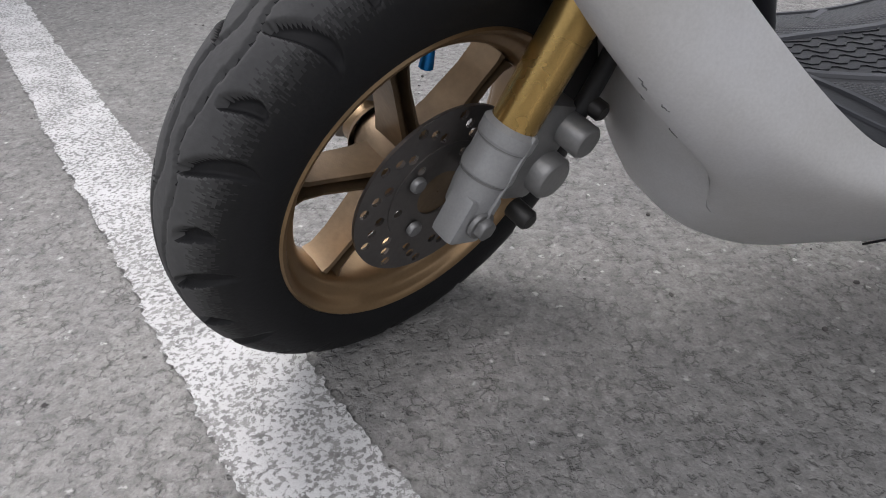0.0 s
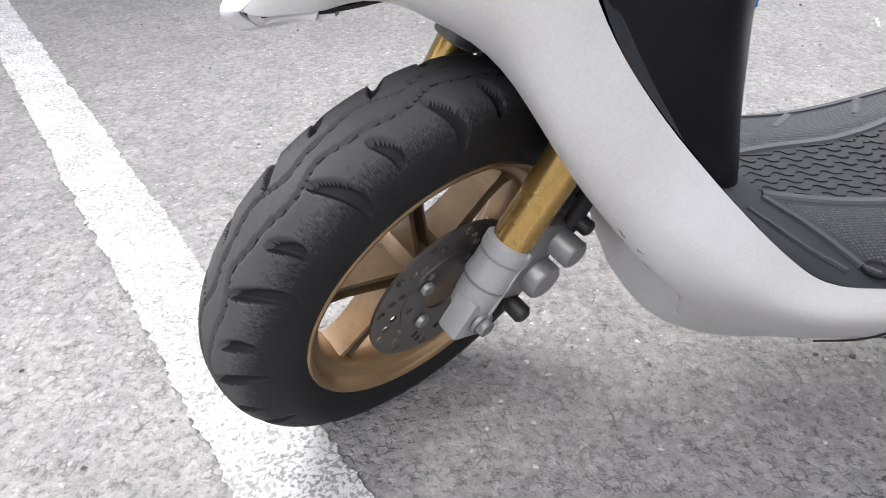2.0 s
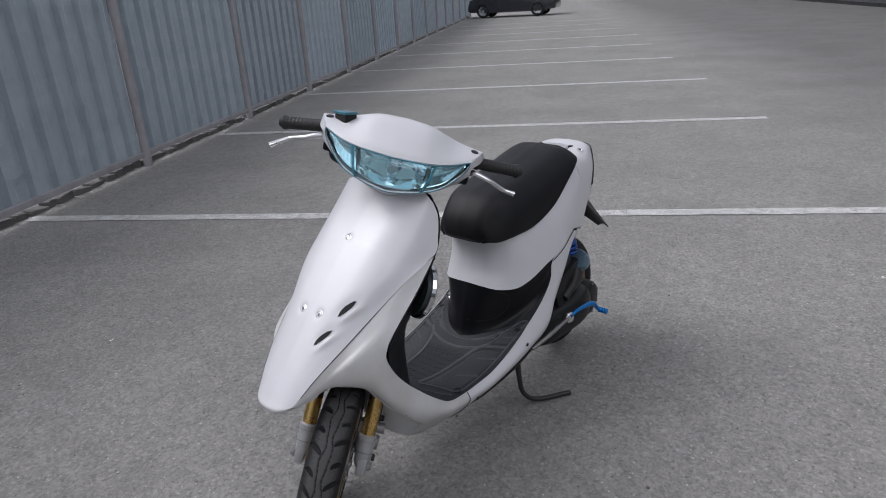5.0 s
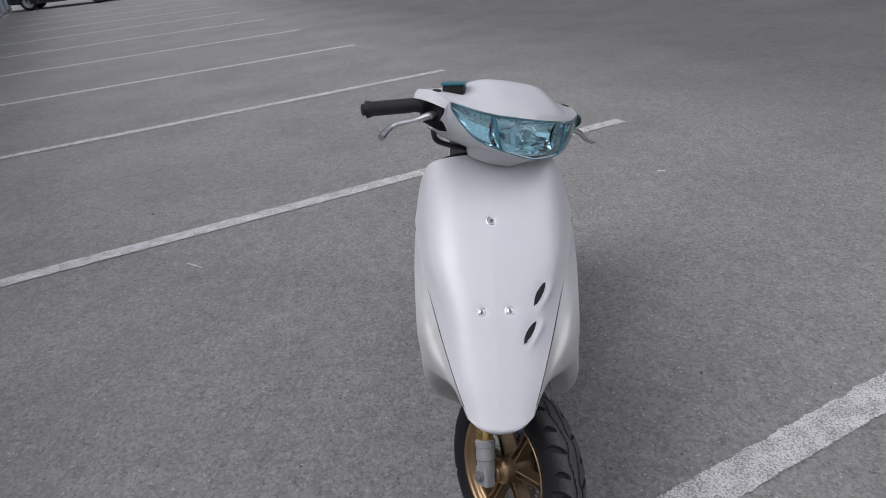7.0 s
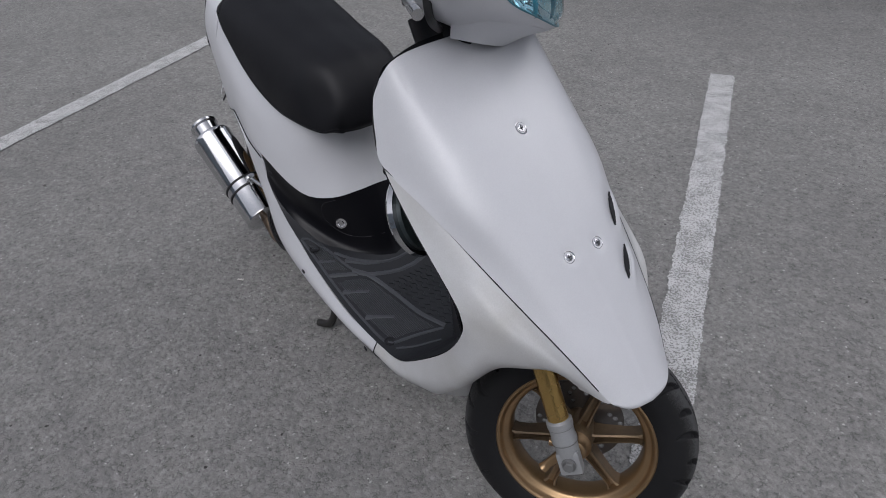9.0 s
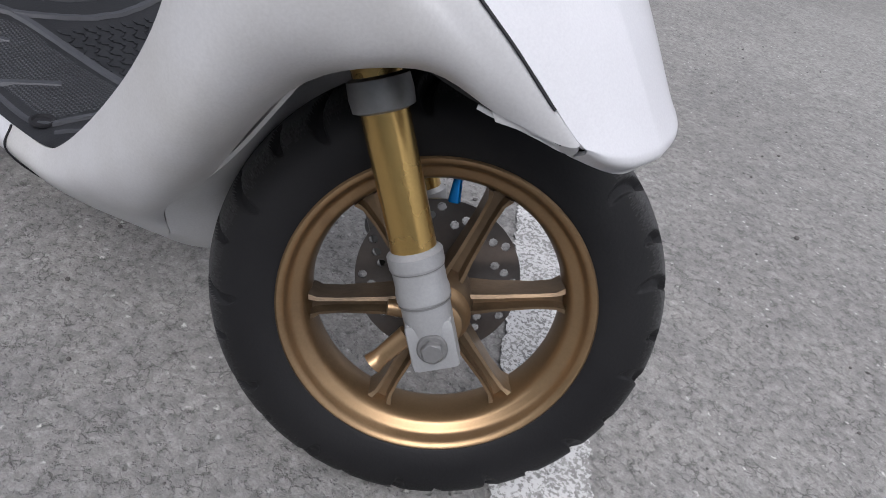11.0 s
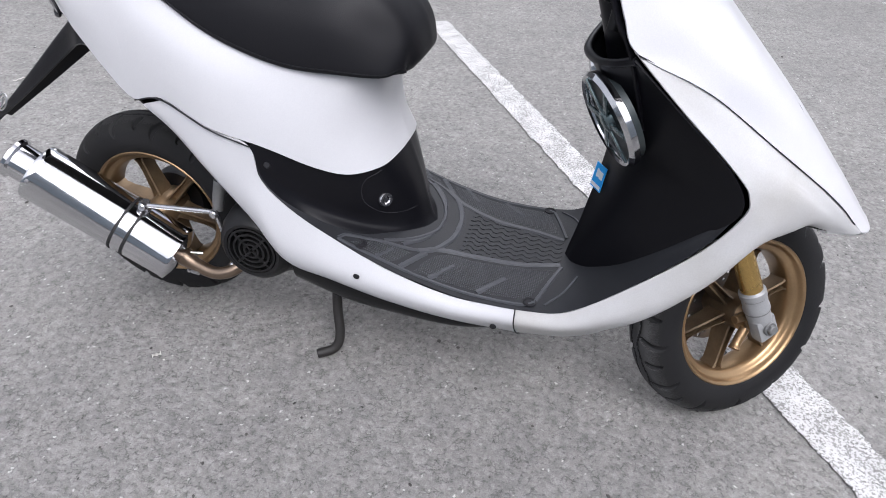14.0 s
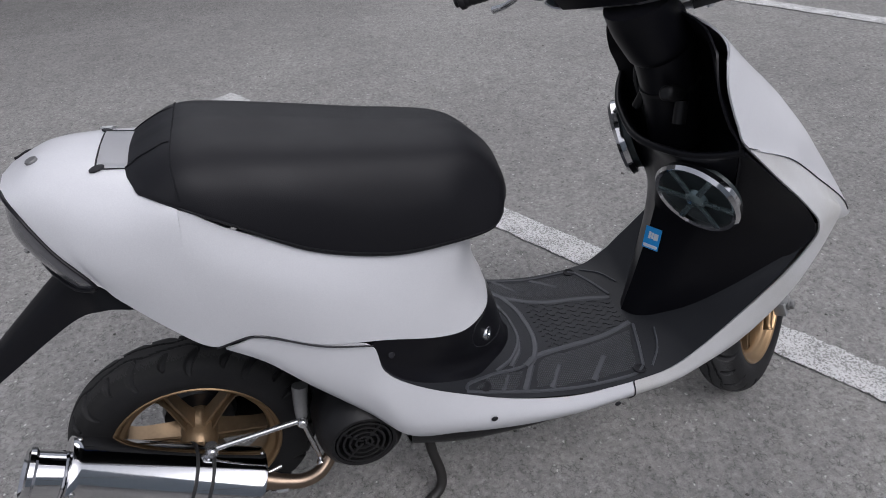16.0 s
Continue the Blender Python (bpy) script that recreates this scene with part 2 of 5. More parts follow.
def part(name, bm, material, parent, label="", smooth=45):
    """A mesh under a thing; body panels of the scooter settle into place, wheels stay round."""
    top = parent
    while top.parent is not None and top.name not in ("front_wheel", "rear_wheel"):
        top = top.parent
    if top.name == "scooter" and name not in ("front_wheel", "rear_wheel"):
        settle(bm)
    return finish(name, bm, material, parent, label, smooth)


def spline(pts, n):
    """n points on a Catmull-Rom curve through pts."""
    p = np.array(pts, float)
    if len(p) == 2:
        f = np.linspace(0, 1, n)[:, None]
        return p[0] * (1 - f) + p[1] * f
    ext = np.vstack([2 * p[0] - p[1], p, 2 * p[-1] - p[-2]])
    out = []
    for s in np.linspace(0, len(p) - 1, n):
        i = min(int(s), len(p) - 2)
        f = s - i
        a, b, c, d = ext[i:i + 4]
        out.append(0.5 * (2 * b + (c - a) * f + (2 * a - 5 * b + 4 * c - d) * f ** 2 + (3 * b - a - 3 * c + d) * f ** 3))
    return np.array(out)


def patch_points(rows, nu, nv):
    across = np.array([spline(r, nv) for r in rows])
    return np.stack([spline(across[:, j], nu) for j in range(nv)], 1)


def add_grid(bm, g, close_u=False, close_v=False):
    vs = [[bm.verts.new(tuple(p)) for p in row] for row in g]
    nu, nv = len(vs), len(vs[0])
    for i in range(nu if close_u else nu - 1):
        for j in range(nv if close_v else nv - 1):
            a, b, c, d = vs[i][j], vs[(i + 1) % nu][j], vs[(i + 1) % nu][(j + 1) % nv], vs[i][(j + 1) % nv]
            bm.faces.new((a, b, c, d))
    return vs


def mirrored(g):
    """A patch whose first column lies on the middle plane, with its other half."""
    flip = g.copy()
    flip[..., 1] *= -1
    return np.concatenate([flip[:, :0:-1], g], 1)


def shell(rows, nu, nv, thick=0.003, both=True, whole=False, skip=(0, 0)):
    """A thin panel through rows of points; whole: the first point of each row lies on the middle plane."""
    bm = bmesh.new()
    g = patch_points(rows, nu, nv)
    g = g[skip[0]:len(g) - skip[1]]
    if whole:
        add_grid(bm, mirrored(g))
    else:
        add_grid(bm, g)
        if both:
            f = g.copy()
            f[..., 1] *= -1
            add_grid(bm, f[::-1])
    bmesh.ops.remove_doubles(bm, verts=bm.verts, dist=0.0002)
    bmesh.ops.recalc_face_normals(bm, faces=bm.faces)
    if thick:
        res = bmesh.ops.solidify(bm, geom=bm.faces[:], thickness=thick)
    return bm


def tube(bm, pts, radius, sides=12, n=None, cap=True):
    """A round bar along a curve; radius: a number or one per point."""
    p = spline(pts, n or max(2, len(pts) * 6)) if len(pts) > 2 else np.array(pts, float)
    rad = np.interp(np.linspace(0, 1, len(p)), np.linspace(0, 1, len(radius)), radius) if isinstance(radius, (list, tuple)) else [radius] * len(p)
    rings, up = [], None
    for i, q in enumerate(p):
        d = Vector(p[min(i + 1, len(p) - 1)] - p[max(i - 1, 0)]).normalized()
        if up is None:
            up = d.orthogonal().normalized()
        up = (up - d * up.dot(d)).normalized()
        side = d.cross(up)
        rings.append([bm.verts.new(Vector(q) + (up * math.cos(a) + side * math.sin(a)) * rad[i]) for a in (2 * math.pi * k / sides for k in range(sides))])
    for a, b in zip(rings, rings[1:]):
        for k in range(sides):
            bm.faces.new((a[k], a[(k + 1) % sides], b[(k + 1) % sides], b[k]))
    if cap:
        bm.faces.new(rings[0][::-1])
        bm.faces.new(rings[-1])
    return bm


def lathe(bm, profile, m, seg=48, closed=False, start=0.0, sweep=360.0):
    """Turns (radius, height) pairs round the z axis of the pose m."""
    full = abs(sweep) >= 360
    count = seg if full else seg + 1
    rings = []
    for k in range(count):
        a = radians(start + sweep * k / seg)
        rings.append([bm.verts.new(m @ Vector((r * math.cos(a), r * math.sin(a), h))) for r, h in profile])
    n = len(profile)
    for k in range(count if full else count - 1):
        a, b = rings[k], rings[(k + 1) % count]
        for j in range(n if closed else n - 1):
            vs = [a[j], b[j], b[(j + 1) % n], a[(j + 1) % n]]
            if len({tuple(v.co) for v in vs}) > 2:
                bm.faces.new(vs)
    if closed and not full:
        bm.faces.new(rings[0])
        bm.faces.new(rings[-1][::-1])
    return bm


def disc_on(bm, m, r, h, bevel=0.15, seg=24):
    """A short bevelled cylinder standing on the plane of m."""
    b = bevel * min(r, h)
    return lathe(bm, [(0.0001, 0), (r, 0), (r, h - b), (r - b, h), (0.0001, h)], m, seg)


def block(bm, m, size, bevel=0.1):
    r = bmesh.ops.create_cube(bm, size=1.0, matrix=m @ Matrix.Diagonal((*size, 1)))
    if bevel:
        es = list({e for v in r["verts"] for e in v.link_edges})
        bmesh.ops.bevel(bm, geom=es, offset=bevel * min(size), segments=2, affect="EDGES", profile=0.6)
    return bm


def frame_at(place, axis, up=(0, 0, 1)):
    """A pose at place whose z axis points along axis."""
    zax = Vector(axis).normalized()
    xax = Vector(up).cross(zax)
    if xax.length < 1e-4:
        xax = Vector((1, 0, 0))
    xax.normalize()
    yax = zax.cross(xax)
    m = Matrix((xax, yax, zax)).transposed().to_4x4()
    m.translation = Vector(place)
    return m


def turn(bm, m):
    bmesh.ops.transform(bm, matrix=m, verts=bm.verts)
    return bm


def empty(name, label, category, group="", kind=""):
    return tagged(new(name), label, category, group, kind)


def lay_on(rows, whole=True, nu=260, nv=140):
    """Returns a function that gives the nearest place and outward normal of the patch through rows."""
    g = patch_points(rows, nu, nv)
    du, dv = np.gradient(g, axis=0), np.gradient(g, axis=1)
    nrm = np.cross(du, dv)
    nrm /= np.linalg.norm(nrm, axis=-1, keepdims=True) + 1e-12
    flat, fn = g.reshape(-1, 3), nrm.reshape(-1, 3)

    def find(x, y, z=None):
        side = -1 if y < 0 and whole else 1
        q = np.array([x, abs(y) if whole else y] + ([] if z is None else [z]))
        k = int(np.argmin(((flat[:, :len(q)] - q) ** 2).sum(1)))
        p, n = flat[k].copy(), fn[k].copy()
        if n[2] < 0:
            n = -n
        p[1] *= side
        n[1] *= side
        return Vector(p), Vector(n)

    return find


# ---- ground and road markings ----
bm = bmesh.new()
xs = [-400, -60, -20, -8, -3, 0, 3, 8, 20, 60, 400]
add_grid(bm, np.array([[(x, y, 0.0) for y in xs] for x in xs]))
ground = tagged(finish("ground", bm, ASPHALT, smooth=0), "grey worn asphalt of an open car park", "ground", kind="structure")


def bay_line(start, length, way, width=0.112, seed=1):
    """A painted bay line with ragged edges."""
    rng = random.Random(seed)
    d = Vector((*way, 0)).normalized()
    s = Vector((-d.y, d.x, 0))
    n = int(length / (0.005 if seed == 3 else 0.012))
    bm = bmesh.new()
    a, b = [], []
    wob = [0.0, 0.0]
    for i in range(n + 1):
        p = Vector((*start, 0.004)) + d * (length * i / n)
        for k in (0, 1):
            wob[k] = wob[k] * 0.8 + rng.uniform(-0.0022, 0.0022)
        a.append(bm.verts.new(p + s * (width / 2 + wob[0] + rng.uniform(-0.0024, 0.0024))))
        b.append(bm.verts.new(p - s * (width / 2 + wob[1] + rng.uniform(-0.0024, 0.0024))))
    for i in range(n):
        bm.faces.new((a[i], a[i + 1], b[i + 1], b[i]))
    ob = finish("bay_line", bm, LINE, smooth=0)
    return tagged(ob, "white painted parking bay line, worn and pitted", "road marking", "bay lines", "structure")


bay_line((0.0162, 2.186), 5.54, (0.5174, -0.8558), width=0.107, seed=3)
bay_line((2.42, 3.50), 5.5, (0.5174, -0.8558), seed=4)
for k in range(9):
    bay_line((-2.368 - 2.385 * k, 0.871 - 1.418 * k), 5.54, (0.5285, -0.8489), width=0.107, seed=10 + k)

grains = bmesh.new()
rg = random.Random(21)
for k in range(700):
    gx, gy = rg.uniform(-2.2, 3.4), rg.uniform(-2.2, 2.6)
    sz = rg.uniform(0.0012, 0.0034) * (1.7 if rg.random() < 0.06 else 1.0)
    bmesh.ops.create_icosphere(grains, subdivisions=1, radius=1.0, matrix=pose(gx, gy, sz * 0.45, 0, 0, rg.uniform(0, 180)) @ Matrix.Diagonal((sz * rg.uniform(0.8, 1.7), sz, sz * rg.uniform(0.5, 0.9), 1)))
tagged(finish("loose_grit", grains, GRIT, smooth=0), "small loose stones on the asphalt", "gravel", kind="stuff")

for lx, ly, la, lb, lr in ((-0.40, -1.46, 0.110, 0.014, 60), (-1.28, 0.91, 0.045, 0.018, 80), (1.04, -1.54, 0.020, 0.012, 20), (0.06, -0.22, 0.018, 0.012, 45)):
    lit = bmesh.new()
    g = []
    for i in range(7):
        g.append([(la * (i / 6 - 0.5), lb * (j / 3 - 0.5) * (0.6 + 0.4 * math.sin(i * 2.1 + 1)), 0.003 + 0.004 * noise.noise((i * 0.7, j * 0.9, lr))) for j in range(4)])
    add_grid(lit, np.array(g))
    bmesh.ops.solidify(lit, geom=lit.faces[:], thickness=0.001)
    turn(lit, pose(lx, ly, 0.003, 0, 0, lr))
    tagged(finish("paper_scrap", lit, LITTER), "pale crumpled paper scrap on the asphalt", "litter", "litter")

# ---- sheet metal fence along the row of bays ----
FX, FD = Vector((1.22, -3.44, 0)), Vector((0.8476, 0.5306, 0))
FN = Vector((0.5306, -0.8476, 0))
PITCH = 2.228


def fence_sheet(seed):
    """One bay of trapezoid-rib sheet, 2.1 m high, dented low down."""
    rng = random.Random(seed)
    pitch, depth = 0.235, 0.042
    prof = []
    x = 0.0
    while x < PITCH - 0.08:
        prof += [(x, 0.0), (x + 0.055, 0.0), (x + 0.060, -0.004), (x + 0.068, 0.0), (x + 0.118, 0.0), (x + 0.132, depth), (x + 0.206, depth), (x + 0.220, 0.0)]
        x += pitch
    prof.append((PITCH - 0.05, 0.0))
    prof = [p for p in prof if p[0] <= PITCH - 0.05]
    nz = 42
    dents = [(rng.uniform(0.1, PITCH - 0.1), rng.uniform(0.25, 0.95), rng.uniform(0.025, 0.06), rng.uniform(0.008, 0.018)) for _ in range(11)]
    g = []
    for i in range(nz + 1):
        z = 0.10 + 2.0 * i / nz
        row = []
        for px, py in prof:
            d = sum(a * math.exp(-((px - cx) ** 2 + (z - cz) ** 2) / r ** 2) for cx, cz, r, a in dents)
            row.append((px, py - d + 0.002 * noise.noise((px * 3, z * 2, seed)), z))
        g.append(row)
    bm = bmesh.new()
    add_grid(bm, np.array(g))
    bmesh.ops.solidify(bm, geom=bm.faces[:], thickness=0.0015)
    return bm


fence = empty("fence", "blue-grey ribbed steel sheet fence on grey posts", "fence", kind="structure")
turn_f = Matrix.Translation(FX) @ Matrix(((FD.x, FN.x, 0, 0), (FD.y, FN.y, 0, 0), (0, 0, 1, 0), (0, 0, 0, 1)))
sheets = [part("fence_sheet", fence_sheet(k), FENCE, fence, smooth=0) for k in range(4)]
post_bm = bmesh.new()
tube(post_bm, [(0, -0.035, 0), (0, -0.035, 2.2)], 0.038, 16)
post0 = part("post", post_bm, POSTM, fence)
rail_bm = bmesh.new()
block(rail_bm, pose(PITCH / 2, -0.022, 0.105), (PITCH - 0.06, 0.035, 0.045), 0.1)
rail0 = part("bottom_rail", rail_bm, POSTM, fence)
foot = []
for k in range(3):
    rng = random.Random(70 + k)
    x = 0.02
    row = []
    while x < PITCH - 0.1:
        b2 = bmesh.new()
        w = rng.uniform(0.06, 0.19)
        block(b2, pose(x + w / 2, 0.055 + rng.uniform(-0.015, 0.02), rng.uniform(0.0, 0.02), rng.uniform(-6, 6), rng.uniform(-6, 6), rng.uniform(-8, 8)), (w, 0.09, rng.uniform(0.05, 0.10)), 0.22)
        x += w + rng.uniform(0.0, 0.03)
        row.append(part("footing_stone", b2, BLOCK, fence))
    foot.append(row)
used = set()


def put_copy(ob, m):
    if ob.name not in used:
        used.add(ob.name)
        ob.matrix_basis = m
        return
    o = ob.copy()
    scene.collection.objects.link(o)
    o.parent, o.matrix_basis = ob.parent, m


for k in range(-14, 3):
    at = turn_f @ Matrix.Translation((k * PITCH, 0, 0))
    put_copy(post0, at)
    if k < 2:
        put_copy(sheets[k % 4], at @ Matrix.Translation((0.02, 0, 0)))
        put_copy(rail0, at)
        for stone in foot[k % 3]:
            put_copy(stone, at)

# ---- sheet metal wall on the far side of the car park ----
WALLM = surface("grey_wall_sheet", (0.16, 0.165, 0.17), 0.6, stain=0.4, grain=300, bump=0.1)
WX, WD = Vector((-18.9, 0.09, 0)), Vector((0.872, 0.490, 0))
bm = bmesh.new()
prof = []
for k in range(330):
    prof += [(0.2 * k - 34, 0.0), (0.2 * k - 33.9, 0.0), (0.2 * k - 33.88, 0.03), (0.2 * k - 33.82, 0.03)]
rows = [[tuple(WX + WD * a + Vector((-0.49, 0.872, 0)) * (0.3 + b) + Vector((0, 0, z))) for a, b in prof] for z in (0.12, 3.2)]
add_grid(bm, rows)
bmesh.ops.solidify(bm, geom=bm.faces[:], thickness=0.002)
tagged(finish("wall_far", bm, WALLM, smooth=0), "grey ribbed sheet metal wall", "wall", kind="structure")
# solid dark strip stands for the shade in the gap below the sheets
bm = bmesh.new()
mid = WX + WD * -1 + Vector((-0.49, 0.872, 0)) * 0.36
block(bm, Matrix.Translation((mid.x, mid.y, 0.06)) @ Matrix.Rotation(math.atan2(WD.y, WD.x), 4, "Z"), (66, 0.10, 0.12), 0)
tagged(finish("wall_gap_strip", bm, DARKHOLE, smooth=0), "dark strip standing for the shaded gap along the foot of a wall", "wall", kind="structure")


# ---- parked car ----
def parked_car(m):
    car = tagged(new("parked_car"), "dark parked car beside the sheet fence", "car")
    car.matrix_basis = m
    body = [(-2.05, 0.35, 0.62), (-2.0, 0.30, 0.95), (-1.2, 0.22, 1.02), (1.0, 0.22, 0.98), (1.95, 0.26, 0.80), (2.05, 0.32, 0.55)]
    g = []
    for x, low, top in body:
        w = 0.84 if abs(x) < 1.9 else 0.70
        g.append([(x, -w, low), (x, -w * 1.02, (low + top) / 2), (x, -w * 0.94, top), (x, w * 0.94, top), (x, w * 1.02, (low + top) / 2), (x, w, low)])
    bm = bmesh.new()
    vs = add_grid(bm, g, close_v=True)
    bm.faces.new(vs[0])
    bm.faces.new(vs[-1][::-1])
    hull = part("body", bm, CARPAINT, car)
    bm = bmesh.new()
    cab = [[(x, -w, 0.96), (x, -w, z), (x, w, z), (x, w, 0.96)] for x, w, z in ((-1.75, 0.76, 1.00), (-1.35, 0.66, 1.42), (0.05, 0.66, 1.46), (0.95, 0.78, 0.98))]
    add_grid(bm, cab)
    part("cabin", bm, SMOKE, car)
    for x in (-1.25, 1.30):
        for y in (-0.78, 0.78):
            wm = frame_at((x, y - math.copysign(0.10, y), 0.31), (0, math.copysign(1, y), 0))
            wh = part("car_wheel", lathe(bmesh.new(), [(0.20, 0.02), (0.21, 0.17), (0.26, 0.185), (0.305, 0.16), (0.31, 0.04), (0.20, 0.02)], wm, 28), RUBBER, car)
            part("wheel_rim", lathe(bmesh.new(), [(0.0005, 0.13), (0.06, 0.14), (0.08, 0.10), (0.18, 0.12), (0.21, 0.17), (0.215, 0.10)], wm, 28), ALLOY, wh)
    return car


parked_car(Matrix.Translation((-25.2, -17.3, 0)) @ Matrix.Rotation(math.atan2(-0.93, 0.36), 4, "Z"))

# ---- scooter ----
scooter = empty("scooter", "white scooter with gold wheels parked on its centre stand", "scooter")
STEER_AT = Vector((1.122, 0, 0.21))
STEER = Matrix.Translation(STEER_AT + Vector((-0.003, 0.005, 0))) @ Matrix.Rotation(radians(39), 4, Vector((-math.sin(radians(27)), 0, math.cos(radians(27))))) @ Matrix.Translation(-STEER_AT)
FORK = Vector((-math.sin(radians(27)), 0, math.cos(radians(27))))


def steered(name, bm, material, parent, label="", smooth=45):
    return finish(name, turn(bm, STEER), material, parent, label, smooth)


# body panels
COVER = [
    [(0.842, 0, 0.863), (0.845, 0.090, 0.860), (0.843, 0.133, 0.849), (0.837, 0.152, 0.826)],
    [(0.864, 0, 0.850), (0.862, 0.092, 0.846), (0.855, 0.139, 0.830), (0.836, 0.165, 0.795)],
    [(0.915, 0, 0.806), (0.911, 0.092, 0.801), (0.897, 0.143, 0.783), (0.852, 0.176, 0.748)],
    [(0.973, 0, 0.757), (0.968, 0.090, 0.752), (0.945, 0.145, 0.733), (0.875, 0.182, 0.710)],
    [(1.045, 0, 0.690), (1.040, 0.080, 0.687), (1.018, 0.130, 0.680), (0.963, 0.167, 0.670)]]
COVER += [
    [(1.117, 0, 0.622), (1.114, 0.060, 0.619), (1.098, 0.100, 0.612), (1.066, 0.134, 0.601)],
    [(1.202, 0, 0.535), (1.200, 0.045, 0.532), (1.195, 0.072, 0.526), (1.188, 0.094, 0.516)],
    [(1.268, 0, 0.459), (1.264, 0.034, 0.459), (1.258, 0.052, 0.458), (1.250, 0.067, 0.456)],
    [(1.286, 0, 0.438), (1.282, 0.030, 0.439), (1.273, 0.048, 0.441), (1.261, 0.060, 0.445)],
    [(1.278, 0, 0.425), (1.273, 0.026, 0.426), (1.264, 0.041, 0.429), (1.251, 0.052, 0.434)]]
SLOTS = [((1.050, 0.097, 0.641), (1.096, 0.077, 0.616), 0.0068), ((1.116, 0.076, 0.589), (1.159, 0.054, 0.563), 0.0062)]
COVER_SCREWS = [(0.973, 0.0, 0.757), (1.117, 0.029, 0.621), (1.117, -0.029, 0.621)]


def pressed_cover():
    """The front cover with dimples round the screws and a raised hood beside each air slot."""
    bm = shell(COVER, 190, 62, 0.0, whole=True)
    bm.normal_update()
    push = []
    for v in bm.verts:
        n = v.normal if v.normal.x > 0 or v.normal.z > 0 else -v.normal
        h = sum(-0.0030 * math.exp(-((v.co - Vector(p)).length / 0.0125) ** 4) for p in COVER_SCREWS)
        for a, b, w in SLOTS:
            a, b = Vector(a), Vector(b)
            along = (b - a).normalized()
            f = (v.co - a).dot(along) / (b - a).length
            if -0.35 < f < 1.35:
                out = along.cross(n)
                out = out if out.y > 0 else -out
                d = (v.co - a - along * ((b - a).length * f)).dot(out)
                swell = math.sin(math.pi * (f + 0.35) / 1.7) ** 1.5
                h += swell * (0.0048 * math.exp(-((d - 0.0135) / 0.0070) ** 2) - 0.0022 * math.exp(-((d + 0.005) / 0.009) ** 2))
        push.append((v, n * h))
    for v, d in push:
        v.co += d
    bmesh.ops.solidify(bm, geom=bm.faces[:], thickness=0.003)
    return bm


part("front_cover", pressed_cover(), WHITE, scooter, "white front cover with screws and two slots")
APRON = [
    [(0.769, 0.168, 0.257), (0.770, 0.177, 0.232), (0.774, 0.150, 0.193), (0.778, 0.106, 0.152)],
    [(0.828, 0.170, 0.265), (0.835, 0.178, 0.240), (0.840, 0.152, 0.206), (0.845, 0.106, 0.163)],
    [(0.873, 0.172, 0.293), (0.888, 0.179, 0.265), (0.900, 0.154, 0.235), (0.905, 0.108, 0.191)],
    [(0.946, 0.173, 0.364), (0.962, 0.179, 0.320), (0.958, 0.160, 0.277), (0.924, 0.120, 0.238)],
    [(1.017, 0.176, 0.446), (1.037, 0.177, 0.398), (1.028, 0.157, 0.356), (0.988, 0.121, 0.308)],
    [(1.052, 0.178, 0.510), (1.082, 0.168, 0.466), (1.089, 0.140, 0.440), (1.069, 0.108, 0.419)],
    [(1.050, 0.179, 0.540), (1.110, 0.155, 0.513), (1.147, 0.121, 0.475), (1.150, 0.090, 0.461)],
    [(1.030, 0.180, 0.566), (1.117, 0.148, 0.543), (1.172, 0.110, 0.498), (1.210, 0.077, 0.452)],
    [(0.950, 0.184, 0.637), (1.060, 0.153, 0.586), (1.160, 0.111, 0.520), (1.246, 0.068, 0.446)],
    [(0.875, 0.181, 0.708), (0.963, 0.163, 0.668), (1.066, 0.133, 0.599), (1.188, 0.093, 0.514), (1.257, 0.063, 0.449)],
    [(0.876, 0.172, 0.712), (0.960, 0.153, 0.672), (1.060, 0.124, 0.604), (1.180, 0.085, 0.520), (1.240, 0.060, 0.460)]]
front_apron = part("front_apron", shell(APRON, 66, 20), OLDWHITE, scooter, "dusty white leg shield with scuffs")
part("inner_fender", shell([
    [(0.776, 0, 0.118), (0.777, 0.060, 0.124), (0.778, 0.106, 0.153)],
    [(0.838, 0, 0.118), (0.840, 0.060, 0.124), (0.845, 0.106, 0.163)],
    [(0.896, 0, 0.138), (0.896, 0.060, 0.146), (0.905, 0.108, 0.191)],
    [(0.931, 0, 0.168), (0.928, 0.060, 0.178), (0.914, 0.114, 0.214)],
    [(0.947, 0, 0.208), (0.944, 0.062, 0.214), (0.924, 0.120, 0.238)],
    [(0.957, 0, 0.255), (0.956, 0.066, 0.258), (0.948, 0.122, 0.268)],
    [(0.968, 0, 0.300), (0.972, 0.068, 0.302), (0.986, 0.121, 0.306)],
    [(0.975, 0, 0.345), (0.985, 0.068, 0.348), (1.022, 0.116, 0.350)],
    [(0.965, 0, 0.400), (0.990, 0.062, 0.408), (1.070, 0.107, 0.420)]], 36, 14, whole=True), OLDWHITE, scooter, "dusty white lower fairing behind the front wheel")
part("fender_roof", shell([
    [(0.965, 0, 0.401), (0.990, 0.062, 0.409), (1.069, 0.107, 0.422)],
    [(1.040, 0, 0.470), (1.060, 0.060, 0.476), (1.125, 0.093, 0.465)],
    [(1.150, 0, 0.475), (1.160, 0.050, 0.472), (1.190, 0.078, 0.456)],
    [(1.270, 0, 0.430), (1.250, 0.035, 0.435), (1.246, 0.062, 0.446)]], 18, 8, whole=True), ENGINE, scooter, "black wheel well")
